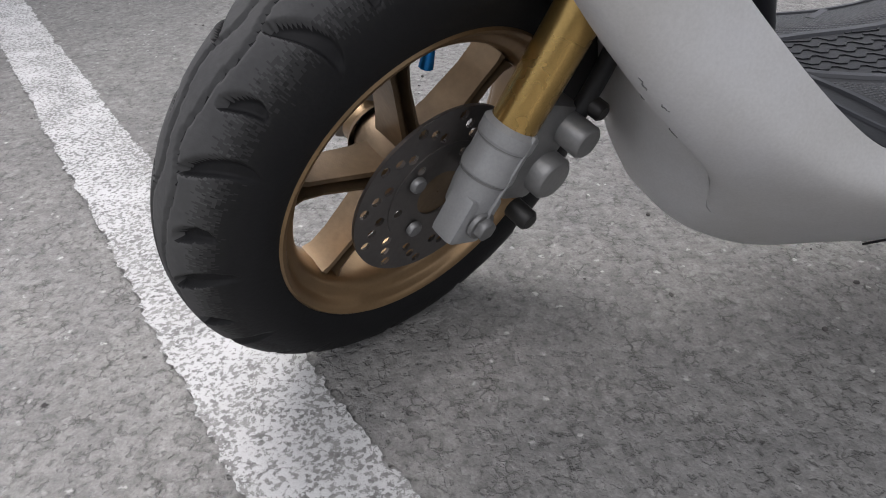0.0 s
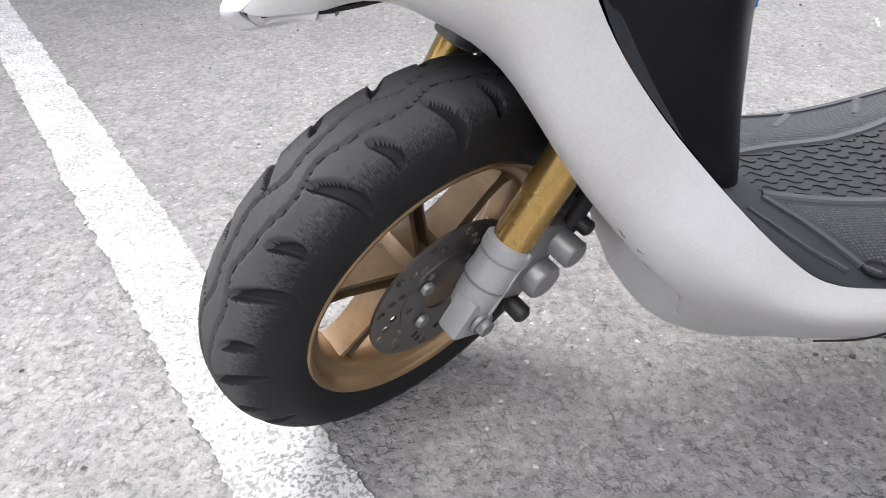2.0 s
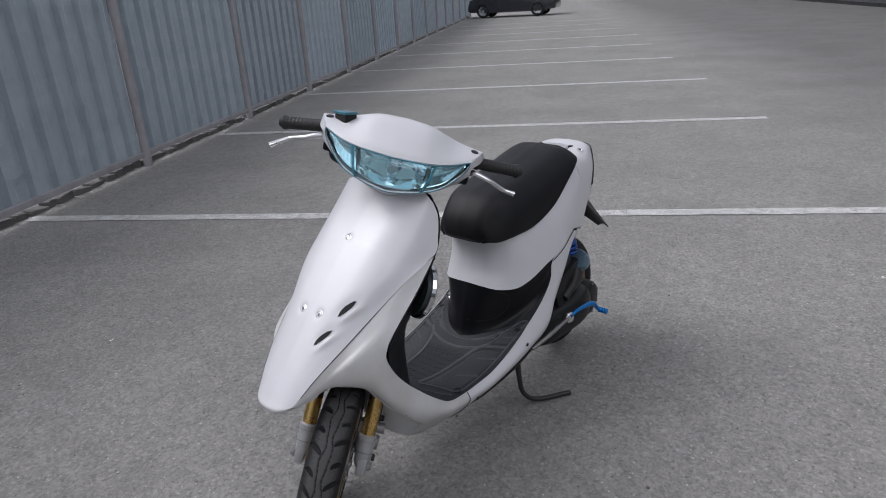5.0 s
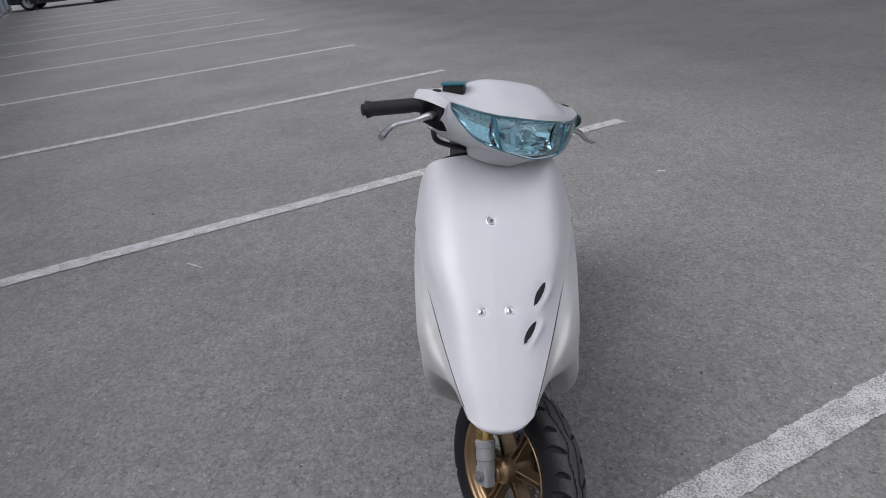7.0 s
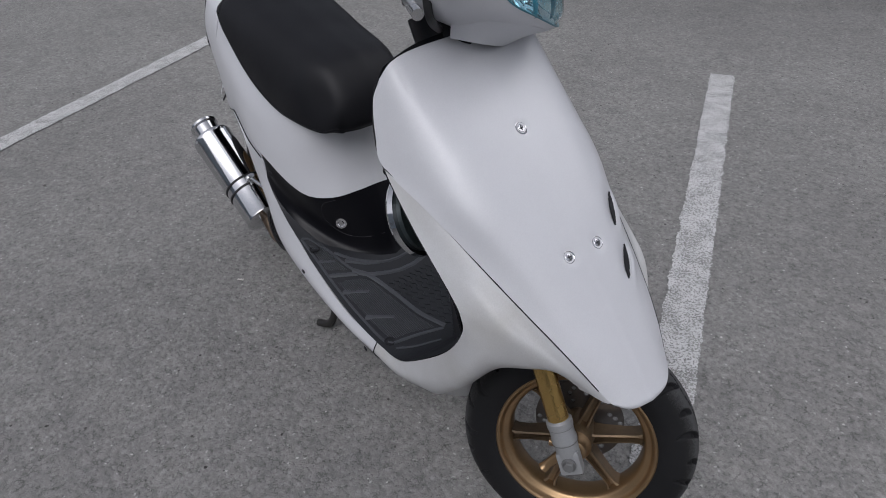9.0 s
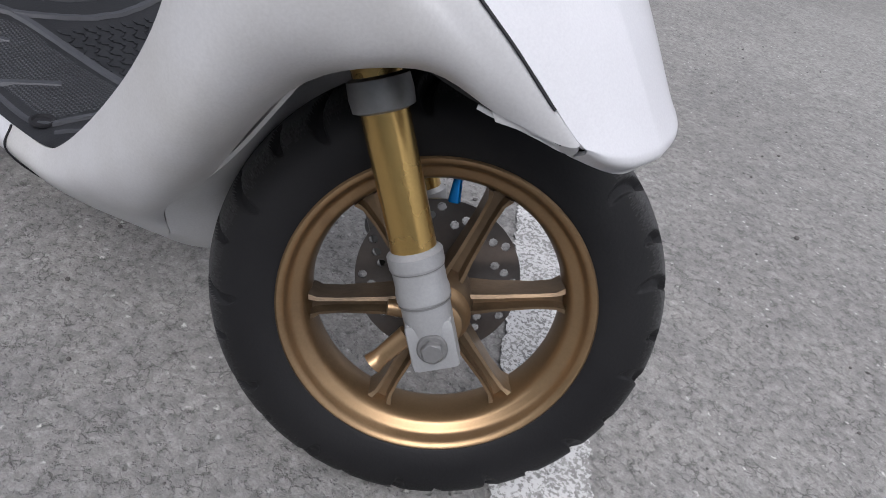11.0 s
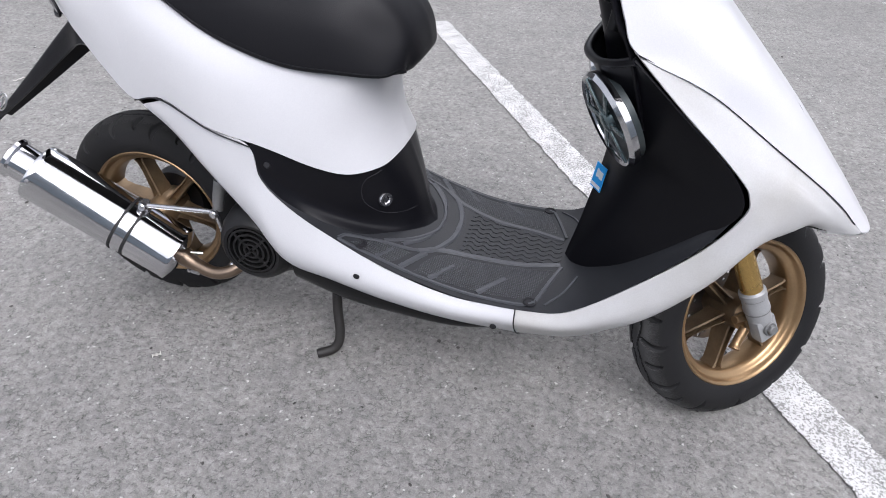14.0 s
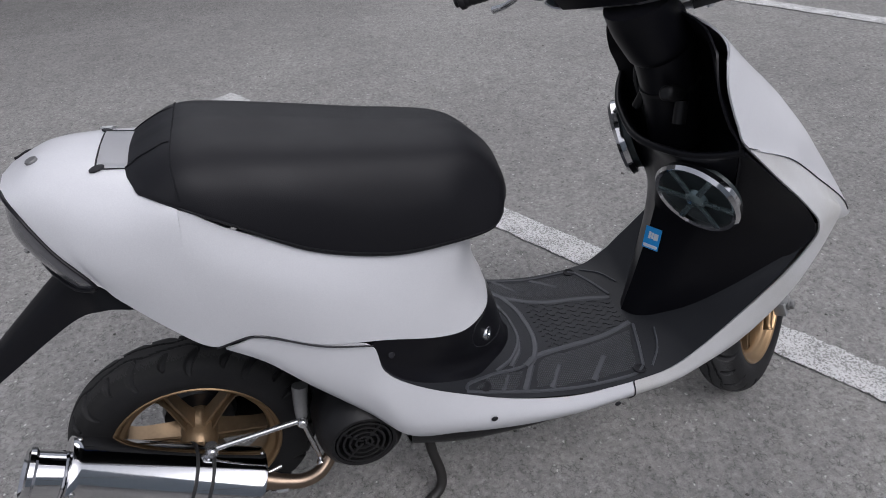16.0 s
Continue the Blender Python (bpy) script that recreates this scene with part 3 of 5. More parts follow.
for sd in (1, -1):
    part("nose_corner", shell([
        [(1.184, sd * 0.0905, 0.512), (1.222, sd * 0.0760, 0.481), (1.254, sd * 0.0605, 0.449)],
        [(1.196, sd * 0.0800, 0.470), (1.232, sd * 0.0690, 0.455), (1.255, sd * 0.0570, 0.443)],
        [(1.206, sd * 0.0740, 0.447), (1.234, sd * 0.0650, 0.445), (1.249, sd * 0.0520, 0.436)]], 10, 10, 0.002, both=False), OLDWHITE, scooter)
part("nose_underside", shell([
    [(1.277, 0, 0.426), (1.272, 0.026, 0.427), (1.250, 0.052, 0.435)],
    [(1.240, 0, 0.430), (1.240, 0.032, 0.433), (1.236, 0.065, 0.445)],
    [(1.190, 0, 0.448), (1.190, 0.040, 0.449), (1.192, 0.076, 0.452)]], 12, 10, whole=True), OLDWHITE, scooter)
part("side_skirt", shell([
    [(0.767, 0.168, 0.257), (0.768, 0.177, 0.232), (0.772, 0.150, 0.193), (0.776, 0.106, 0.152)],
    [(0.666, 0.172, 0.262), (0.665, 0.184, 0.237), (0.660, 0.162, 0.202), (0.655, 0.126, 0.176)],
    [(0.560, 0.173, 0.292), (0.555, 0.188, 0.260), (0.550, 0.172, 0.225), (0.548, 0.140, 0.210)],
    [(0.460, 0.172, 0.338), (0.450, 0.188, 0.290), (0.450, 0.178, 0.255), (0.448, 0.150, 0.235)],
    [(0.380, 0.170, 0.385), (0.365, 0.182, 0.320), (0.362, 0.175, 0.280), (0.365, 0.158, 0.258)],
    [(0.335, 0.168, 0.430), (0.320, 0.176, 0.385), (0.305, 0.168, 0.352), (0.300, 0.155, 0.335)],
    [(0.319, 0.167, 0.488), (0.270, 0.168, 0.450), (0.238, 0.162, 0.428), (0.222, 0.150, 0.420)],
    [(0.250, 0.163, 0.506), (0.205, 0.158, 0.494), (0.180, 0.153, 0.488), (0.167, 0.145, 0.482)],
    [(0.165, 0.152, 0.540), (0.145, 0.150, 0.533), (0.130, 0.148, 0.528), (0.118, 0.143, 0.522)]], 60, 16), WHITE, scooter, "white side skirt below the floor")
part("rear_cover", shell([
    [(0.535, 0, 0.612), (0.518, 0, 0.555), (0.526, 0, 0.500), (0.541, 0, 0.459)],
    [(0.525, 0.060, 0.612), (0.510, 0.056, 0.555), (0.518, 0.054, 0.500), (0.536, 0.052, 0.455)],
    [(0.490, 0.100, 0.613), (0.484, 0.100, 0.553), (0.495, 0.100, 0.500), (0.520, 0.098, 0.449)],
    [(0.455, 0.115, 0.614), (0.455, 0.124, 0.550), (0.462, 0.128, 0.500), (0.478, 0.134, 0.446)],
    [(0.410, 0.124, 0.616), (0.412, 0.138, 0.560), (0.416, 0.148, 0.510), (0.425, 0.153, 0.460)],
    [(0.350, 0.130, 0.622), (0.350, 0.148, 0.570), (0.348, 0.158, 0.525), (0.345, 0.164, 0.489)],
    [(0.250, 0.133, 0.662), (0.250, 0.153, 0.610), (0.250, 0.161, 0.560), (0.250, 0.164, 0.509)],
    [(0.165, 0.131, 0.712), (0.160, 0.149, 0.660), (0.162, 0.154, 0.600), (0.165, 0.153, 0.543)],
    [(0.112, 0.129, 0.751), (0.106, 0.145, 0.690), (0.105, 0.148, 0.610), (0.105, 0.146, 0.533)],
    [(0.050, 0.120, 0.753), (0.046, 0.136, 0.705), (0.045, 0.139, 0.648), (0.055, 0.137, 0.575)]], 73, 18, skip=(0, 7)), WHITE, scooter, "white rear body cover below the seat")
TAIL = [
    [(0.175, 0, 0.742), (0.174, 0.070, 0.742), (0.165, 0.131, 0.712), (0.160, 0.152, 0.634), (0.165, 0.153, 0.543)],
    [(0.114, 0, 0.766), (0.113, 0.070, 0.766), (0.112, 0.129, 0.752), (0.105, 0.147, 0.655), (0.105, 0.146, 0.533)],
    [(0.052, 0, 0.785), (0.052, 0.070, 0.780), (0.050, 0.120, 0.754), (0.045, 0.139, 0.685), (0.055, 0.137, 0.575)],
    [(0.000, 0, 0.794), (0.000, 0.068, 0.787), (-0.002, 0.110, 0.760), (-0.004, 0.128, 0.700), (0.008, 0.127, 0.630)],
    [(-0.055, 0, 0.794), (-0.053, 0.060, 0.788), (-0.046, 0.093, 0.767), (-0.030, 0.116, 0.712), (-0.004, 0.124, 0.650)],
    [(-0.104, 0, 0.776), (-0.097, 0.045, 0.774), (-0.081, 0.078, 0.766), (-0.048, 0.108, 0.712), (-0.014, 0.123, 0.660)]]
part("tail_cover", shell(TAIL, 41, 24, whole=True, skip=(8, 0)), WHITE, scooter, "white tail cover behind the seat")
on_tail = lay_on(TAIL)
part("tail_lamp", shell([
    [(-0.103, 0, 0.776), (-0.096, 0.045, 0.774), (-0.080, 0.077, 0.766), (-0.048, 0.107, 0.710), (-0.014, 0.122, 0.659)],
    [(-0.113, 0, 0.715), (-0.107, 0.040, 0.712), (-0.089, 0.072, 0.707), (-0.051, 0.105, 0.678), (-0.014, 0.122, 0.656)],
    [(-0.098, 0, 0.655), (-0.093, 0.030, 0.652), (-0.074, 0.064, 0.650), (-0.044, 0.099, 0.645), (-0.013, 0.121, 0.652)]], 18, 20, 0.004, whole=True), SMOKE, scooter, "dark smoked tail lamp")
for sd in (1, -1):
    part("lamp_trim", tube(bmesh.new(), [(-0.098, sd * 0.045, 0.775), (-0.081, sd * 0.079, 0.767), (-0.048, sd * 0.109, 0.711), (-0.013, sd * 0.125, 0.657), (-0.044, sd * 0.101, 0.643), (-0.074, sd * 0.066, 0.648), (-0.095, sd * 0.030, 0.650)], 0.0024, 8), BLACKPL, scooter)
    part("lamp_clip", tube(bmesh.new(), [(-0.094, sd * 0.050, 0.690), (-0.100, sd * 0.046, 0.682)], 0.004, 8), ALLOY, scooter)

# dark gaps between the panels
SEAM = [(0.875, 0.182, 0.709), (0.963, 0.1645, 0.669), (1.066, 0.1345, 0.600), (1.188, 0.0945, 0.515), (1.240, 0.0722, 0.4655)]
for sd in (1, -1):
    part("panel_gap", tube(bmesh.new(), [(x, sd * y, z) for x, y, z in SEAM], 0.0010, 6, n=40), DARKHOLE, scooter)
    part("panel_gap", tube(bmesh.new(), [(0.7685, sd * 0.1695, 0.256), (0.769, sd * 0.1785, 0.2320), (0.773, sd * 0.152, 0.1920), (0.777, sd * 0.108, 0.1505)], 0.0010, 6, n=24), DARKHOLE, scooter)
    part("panel_gap", tube(bmesh.new(), [(0.322, sd * 0.1695, 0.489), (0.250, sd * 0.1665, 0.5075), (0.165, sd * 0.1555, 0.5415), (0.108, sd * 0.148, 0.531)], 0.0013, 6, n=24), DARKHOLE, scooter)

# black floor, leg shield lining and tower below the seat
part("shield_lining", shell([
    [(0.831, 0, 0.262), (0.840, 0.020, 0.262), (0.858, 0.034, 0.266)],
    [(0.838, 0, 0.300), (0.853, 0.030, 0.297), (0.886, 0.058, 0.291)],
    [(0.846, 0, 0.340), (0.873, 0.050, 0.338), (0.921, 0.089, 0.329)],
    [(0.855, 0, 0.395), (0.893, 0.070, 0.393), (0.964, 0.121, 0.386)],
    [(0.864, 0, 0.455), (0.912, 0.090, 0.455), (1.016, 0.153, 0.457)],
    [(0.869, 0, 0.520), (0.915, 0.105, 0.520), (1.048, 0.176, 0.514)],
    [(0.862, 0, 0.580), (0.886, 0.115, 0.575), (1.024, 0.177, 0.566)],
    [(0.838, 0, 0.630), (0.856, 0.115, 0.630), (0.947, 0.181, 0.636)],
    [(0.812, 0, 0.652), (0.832, 0.110, 0.668), (0.873, 0.178, 0.702)]], 48, 16, whole=True), BLACKPL, scooter, "black plastic leg shield lining")
part("pocket_rim", tube(bmesh.new(), [(0.874, 0.176, 0.700), (0.850, 0.142, 0.682), (0.828, 0.090, 0.666), (0.812, 0.0, 0.655), (0.828, -0.090, 0.666), (0.850, -0.142, 0.682), (0.874, -0.176, 0.700)], 0.0062, 12), BLACKPL, scooter)
part("shield_back", shell([
    [(0.832, 0, 0.868), (0.835, 0.085, 0.862), (0.828, 0.138, 0.838)],
    [(0.850, 0, 0.850), (0.846, 0.090, 0.840), (0.826, 0.160, 0.793)],
    [(0.893, 0, 0.800), (0.888, 0.098, 0.786), (0.842, 0.173, 0.746)],
    [(0.930, 0, 0.700), (0.915, 0.100, 0.690), (0.866, 0.178, 0.705)],
    [(0.930, 0, 0.560), (0.920, 0.090, 0.570), (0.900, 0.150, 0.600)]], 24, 12, whole=True), BLACKPL, scooter)
FLOOR = [
    [(1.010, 0, 0.460), (1.012, 0.140, 0.462), (1.046, 0.1695, 0.505)],
    [(0.950, 0, 0.385), (0.958, 0.115, 0.388), (1.014, 0.1700, 0.444)],
    [(0.905, 0, 0.327), (0.918, 0.088, 0.334), (0.944, 0.1705, 0.363)],
    [(0.868, 0, 0.289), (0.884, 0.060, 0.298), (0.902, 0.1705, 0.320)],
    [(0.845, 0, 0.275), (0.856, 0.070, 0.278), (0.870, 0.1695, 0.290)],
    [(0.800, 0, 0.269), (0.800, 0.090, 0.270), (0.815, 0.169, 0.262)],
    [(0.700, 0, 0.271), (0.700, 0.090, 0.273), (0.700, 0.171, 0.260)],
    [(0.625, 0, 0.288), (0.615, 0.090, 0.292), (0.600, 0.172, 0.281)]]
FLOOR += [
    [(0.575, 0, 0.306), (0.555, 0.095, 0.313), (0.520, 0.172, 0.309)],
    [(0.500, 0, 0.329), (0.490, 0.110, 0.332), (0.460, 0.172, 0.337)],
    [(0.420, 0, 0.378), (0.410, 0.130, 0.376), (0.382, 0.170, 0.384)],
    [(0.370, 0, 0.438), (0.360, 0.140, 0.428), (0.336, 0.168, 0.430)],
    [(0.345, 0, 0.488), (0.335, 0.140, 0.484), (0.320, 0.167, 0.486)]]
part("floor_board", shell(FLOOR, 76, 18, 0.0, whole=True), MATPL, scooter, "dark grey ribbed plastic floor")
TOWER = [
    [(0.598, 0, 0.294), (0.583, 0, 0.318), (0.564, 0, 0.390), (0.538, 0, 0.464)],
    [(0.588, 0.045, 0.295), (0.572, 0.040, 0.320), (0.556, 0.042, 0.390), (0.533, 0.051, 0.460)],
    [(0.560, 0.088, 0.304), (0.545, 0.075, 0.328), (0.535, 0.080, 0.390), (0.517, 0.096, 0.454)],
    [(0.508, 0.124, 0.322), (0.494, 0.109, 0.343), (0.490, 0.116, 0.392), (0.475, 0.131, 0.451)],
    [(0.440, 0.151, 0.352), (0.430, 0.138, 0.374), (0.428, 0.141, 0.415), (0.423, 0.150, 0.464)],
    [(0.380, 0.165, 0.386), (0.373, 0.158, 0.415), (0.367, 0.160, 0.445), (0.345, 0.162, 0.490)],
    [(0.328, 0.167, 0.436), (0.325, 0.166, 0.455), (0.322, 0.166, 0.470), (0.319, 0.166, 0.489)]]
part("seat_tower", shell(TOWER, 48, 20), BLACKPL, scooter, "black plastic panel with the seat lock")
part("belly_pan", shell([
    [(0.790, 0, 0.124), (0.790, 0.060, 0.130), (0.792, 0.096, 0.148), (0.794, 0.104, 0.158)],
    [(0.740, 0, 0.126), (0.740, 0.070, 0.132), (0.735, 0.106, 0.152), (0.735, 0.112, 0.164)],
    [(0.640, 0, 0.142), (0.640, 0.100, 0.144), (0.645, 0.130, 0.160), (0.650, 0.130, 0.190)],
    [(0.480, 0, 0.162), (0.480, 0.115, 0.166), (0.480, 0.147, 0.192), (0.480, 0.150, 0.230)],
    [(0.365, 0, 0.185), (0.365, 0.110, 0.195), (0.367, 0.150, 0.225), (0.367, 0.158, 0.258)]], 24, 10, whole=True), ENGINE, scooter, "black belly pan")

# seat
seat_rows = [
    [(0.048, 0.000, 0.783), (0.052, 0.055, 0.781), (0.064, 0.093, 0.774), (0.072, 0.108, 0.768), (0.085, 0.098, 0.762)],
    [(0.076, 0.000, 0.798), (0.079, 0.066, 0.795), (0.087, 0.106, 0.781), (0.093, 0.123, 0.764), (0.100, 0.113, 0.755)],
    [(0.114, 0.000, 0.812), (0.116, 0.075, 0.806), (0.122, 0.116, 0.784), (0.126, 0.132, 0.748), (0.132, 0.121, 0.738)],
    [(0.160, 0.000, 0.811), (0.160, 0.080, 0.802), (0.165, 0.120, 0.772), (0.165, 0.137, 0.725), (0.170, 0.125, 0.716)],
    [(0.260, 0.000, 0.793), (0.260, 0.085, 0.781), (0.262, 0.125, 0.738), (0.262, 0.140, 0.662), (0.262, 0.128, 0.654)],
    [(0.370, 0.000, 0.770), (0.370, 0.085, 0.757), (0.370, 0.125, 0.700), (0.370, 0.137, 0.624), (0.370, 0.125, 0.617)],
    [(0.460, 0.000, 0.755), (0.460, 0.080, 0.741), (0.460, 0.118, 0.688), (0.460, 0.130, 0.617), (0.460, 0.118, 0.612)],
    [(0.518, 0.000, 0.733), (0.515, 0.070, 0.720), (0.516, 0.098, 0.668), (0.526, 0.110, 0.611), (0.518, 0.100, 0.606)],
    [(0.562, 0.000, 0.684), (0.557, 0.058, 0.675), (0.554, 0.082, 0.648), (0.551, 0.088, 0.618), (0.550, 0.080, 0.606)],
    [(0.576, 0.000, 0.632), (0.571, 0.048, 0.627), (0.559, 0.068, 0.620), (0.555, 0.074, 0.616), (0.555, 0.070, 0.606)],
    [(0.560, 0.000, 0.606), (0.560, 0.040, 0.606), (0.556, 0.060, 0.606), (0.552, 0.066, 0.606), (0.545, 0.060, 0.605)]]
seat = part("seat", shell(seat_rows, 64, 28, 0.0, whole=True), VINYL, scooter, "black vinyl seat with piped seams")
on_seat = lay_on(seat_rows)
for path in ([(0.117, 0.132 * k / 8, 0.815 - 0.050 * (k / 8) ** 2) for k in range(-8, 9)], [(0.054 + 0.062 * k / 6, 0.056, 0.785 + 0.026 * k / 6) for k in range(7)], [(0.054 + 0.062 * k / 6, -0.056, 0.785 + 0.026 * k / 6) for k in range(7)]):
    line = [on_seat(*p) for p in path]
    part("seat_seam", tube(bmesh.new(), [tuple(p + n * 0.0004) for p, n in line], 0.0012, 6, n=40), VINYL, seat)
part("seat_piping", tube(bmesh.new(), [tuple(Vector(r[3])) for r in seat_rows[1:]], 0.0011, 8, n=70), VINYL, seat)
part("seat_piping", tube(bmesh.new(), [(r[3][0], -r[3][1], r[3][2]) for r in seat_rows[1:]], 0.0011, 8, n=70), VINYL, seat)


# scuffs and scratches on the leg shield
on_apron = lay_on(APRON, whole=False)
for a, b, r in (((1.000, 0.168, 0.322), (0.995, 0.167, 0.313), 0.0006), ((1.004, 0.152, 0.296), (1.000, 0.154, 0.293), 0.0008), ((0.982, 0.156, 0.275), (0.977, 0.153, 0.265), 0.0006), ((0.985, 0.169, 0.305), (0.980, 0.170, 0.300), 0.0005)):
    pts = [on_apron(*Vector(a).lerp(Vector(b), f / 5))[0] for f in range(6)]
    part("scuff", tube(bmesh.new(), [tuple(p) for p in pts], [0.0003, r, 0.0003], 6, n=12), SCUFF, front_apron)

# ---- wheels ----
def tyre_mesh(m, worn, grooves=True):
    half = [(0.000, 0.2080), (0.010, 0.2073), (0.020, 0.2046), (0.031, 0.1978), (0.0395, 0.1870), (0.0445, 0.1720), (0.0450, 0.1575), (0.0412, 0.1440), (0.0360, 0.1370)]
    cur = spline([(h, r, 0) for h, r in half], 46)[:, :2]
    prof = np.vstack([cur[::-1] * [-1, 1], cur[1:]])
    nt, npf = 1248, len(prof)
    th = np.linspace(0, 2 * np.pi, nt, endpoint=False)
    hh, rr = prof[:, 0], prof[:, 1]
    arc = np.concatenate([[0], np.cumsum(np.hypot(np.diff(hh), np.diff(rr)))])
    arc -= arc[npf // 2]
    depth = np.zeros((nt, npf))
    if grooves:
        a = np.abs(arc)
        step = 2 * np.pi / 13
        for side in (1, -1):
            on = (np.sign(arc) == side)
            # a long and a short curved groove by turns
            for start, first, last, wide in ((0.0, 0.012, 0.064, 0.0064), (0.5, 0.017, 0.047, 0.0056)):
                run = np.clip((a - first) / (last - first), 0, 1)
                bend = -0.085 * np.sin(2.36 * run) * (last - first) / 0.050
                off = step * (start + (0.0 if side > 0 else 0.25))
                d = (th[:, None] - bend[None] - off + step / 2) % step - step / 2
                w = wide * np.clip(np.sin(np.pi * run ** 0.7), 0, 1) ** 0.5 + 1e-6
                d = np.clip(1.45 - (np.abs(d) * 0.195 / w) ** 2, 0, 1) * (on & (run > 0) & (run < 1))[None]
                depth = np.maximum(depth, 0.0072 * d * np.clip(3.5 * (1 - run), 0, 1)[None])
        for side in (1, -1):
            wave = side * 0.0085 + 0.0032 * np.sin(th * 13 + (0 if side > 0 else np.pi / 2)) + 0.0012 * np.sin(th * 26)
            depth = np.maximum(depth, 0.0032 * np.clip(1.3 - (np.abs(arc[None] - wave[:, None]) / 0.0015) ** 2, 0, 1))
    r = rr[None] - depth
    x, y = r * np.cos(th)[:, None], r * np.sin(th)[:, None]
    co = np.stack([x, y, np.broadcast_to(hh[None], x.shape)], -1).reshape(-1, 3)
    i, j = np.meshgrid(np.arange(nt), np.arange(npf - 1), indexing="ij")
    k = (i + 1) % nt
    faces = np.stack([i * npf + j, k * npf + j, k * npf + j + 1, i * npf + j + 1], -1).reshape(-1, 4)
    me = bpy.data.meshes.new("tyre")
    me.from_pydata(co.tolist(), [], faces.tolist())
    me.materials.append(RUBBER)
    for k in worn:
        me.materials.append(RUBWORN[k])
    band = np.zeros(depth[:, :-1].shape, np.int32)
    fray = np.random.default_rng(5).normal(0, 0.0030, band.shape)
    for k, lim in enumerate((0.050, 0.043, 0.036, 0.029)):
        band[np.abs(arc[:-1])[None] + fray < lim] = k + 1
    band[depth[:, :-1] > 0.0018] = 0
    me.polygons.foreach_set("material_index", band.ravel())
    me.shade_smooth()
    me.transform(m)
    return me


def spoke(bm, m, angle, r0=0.026, r1=0.116):
    """A ribbed spoke, channelled on both faces."""
    sec = [(-1, -0.92), (-0.62, -1), (-0.46, -0.30), (0.46, -0.30), (0.62, -1), (1, -0.92), (1, 0.92), (0.62, 1), (0.46, 0.30), (-0.46, 0.30), (-0.62, 1), (-1, 0.92)]
    rot = m @ Matrix.Rotation(radians(angle), 4, "Z")
    rings = []
    for r, w, t in ((r0, 0.0105, 0.022), (0.05, 0.0085, 0.019), (0.09, 0.0075, 0.0165), (r1 - 0.008, 0.0085, 0.0170), (r1, 0.0125, 0.0180)):
        rings.append([bm.verts.new(rot @ Vector((r, a * w, b * t))) for a, b in sec])
    for a, b in zip(rings, rings[1:]):
        for k in range(12):
            bm.faces.new((a[k], a[(k + 1) % 12], b[(k + 1) % 12], b[k]))
    bm.faces.new(rings[0])
    bm.faces.new(rings[-1][::-1])
    return bm


RIM = [(0.1415, 0.0350), (0.1415, 0.0395), (0.1395, 0.0412), (0.1365, 0.0402), (0.1335, 0.0360), (0.1320, 0.0310), (0.1285, 0.0275), (0.1235, 0.0262), (0.1200, 0.0225), (0.1175, 0.0160), (0.1160, 0.0000)]


def wheel(m, spokes, angle, name, label, worn):
    hub_ob = part(name, lathe(bmesh.new(), [(0.0005, -0.046), (0.020, -0.046), (0.024, -0.040), (0.030, -0.030), (0.033, -0.012), (0.033, 0.012), (0.030, 0.030), (0.026, 0.045), (0.0005, 0.045)], m, 32), GRIMY, scooter, label)
    tyre = new("tyre", tyre_mesh(m, worn))
    tyre.parent = hub_ob
    tyre["label"] = "black rubber tyre with curved tread grooves"
    loop = RIM + [(r, -h) for r, h in RIM[-2::-1]] + [(0.1330, -0.0300), (0.1250, 0.0), (0.1330, 0.0300)]
    part("rim", lathe(bmesh.new(), loop, m, 96, closed=True), GOLD, hub_ob, "gold painted alloy rim")
    for k in range(spokes):
        part("spoke", spoke(bmesh.new(), m, angle + 360 / spokes * k), GRIMY, hub_ob)
    return hub_ob


# axes: z of the wheel pose points to the scooter's left, x forward
UPRIGHT = Matrix(((1, 0, 0, 0), (0, 0, 1, 0), (0, -1, 0, 0), (0, 0, 0, 1)))
FRONT = STEER @ Matrix.Translation((1.149, 0, 0.2045)) @ UPRIGHT
REAR = Matrix.Translation((-0.001, 0, 0.2240)) @ UPRIGHT
front_wheel = wheel(FRONT, 6, -18, "front_wheel", "gold front wheel turned to the left", (0, 1, 2, 3))
rear_wheel = wheel(REAR, 6, 12, "rear_wheel", "gold rear wheel", (0, 0, 0, 1))

# ---- raised ribs and pads of the floor ----
RIDGE, _nt, _b = shader("ridged_floor_plastic")
_co = _nt.nodes.new("ShaderNodeTexCoord")
_wave = add_node(_nt, "ShaderNodeTexWave", Scale=88.0, Distortion=0.0)
_wave.bands_direction = "X"
_nt.links.new(_co.outputs["Object"], _wave.inputs["Vector"])
_cross = add_node(_nt, "ShaderNodeTexWave", Scale=88.0, Distortion=0.0)
_cross.bands_direction = "Y"
_nt.links.new(_co.outputs["Object"], _cross.inputs["Vector"])
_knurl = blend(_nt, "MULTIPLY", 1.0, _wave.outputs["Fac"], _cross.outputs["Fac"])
# Base colour follows the knurl: darkest in its valleys, palest on its crests
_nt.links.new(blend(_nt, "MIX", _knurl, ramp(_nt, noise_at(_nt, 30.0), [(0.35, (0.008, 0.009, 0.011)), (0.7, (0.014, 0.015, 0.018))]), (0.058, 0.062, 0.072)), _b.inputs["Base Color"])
_b.inputs["Roughness"].default_value = 0.52
relief(_nt, _b, _knurl, 0.7, 0.002)

on_floor = lay_on(FLOOR)


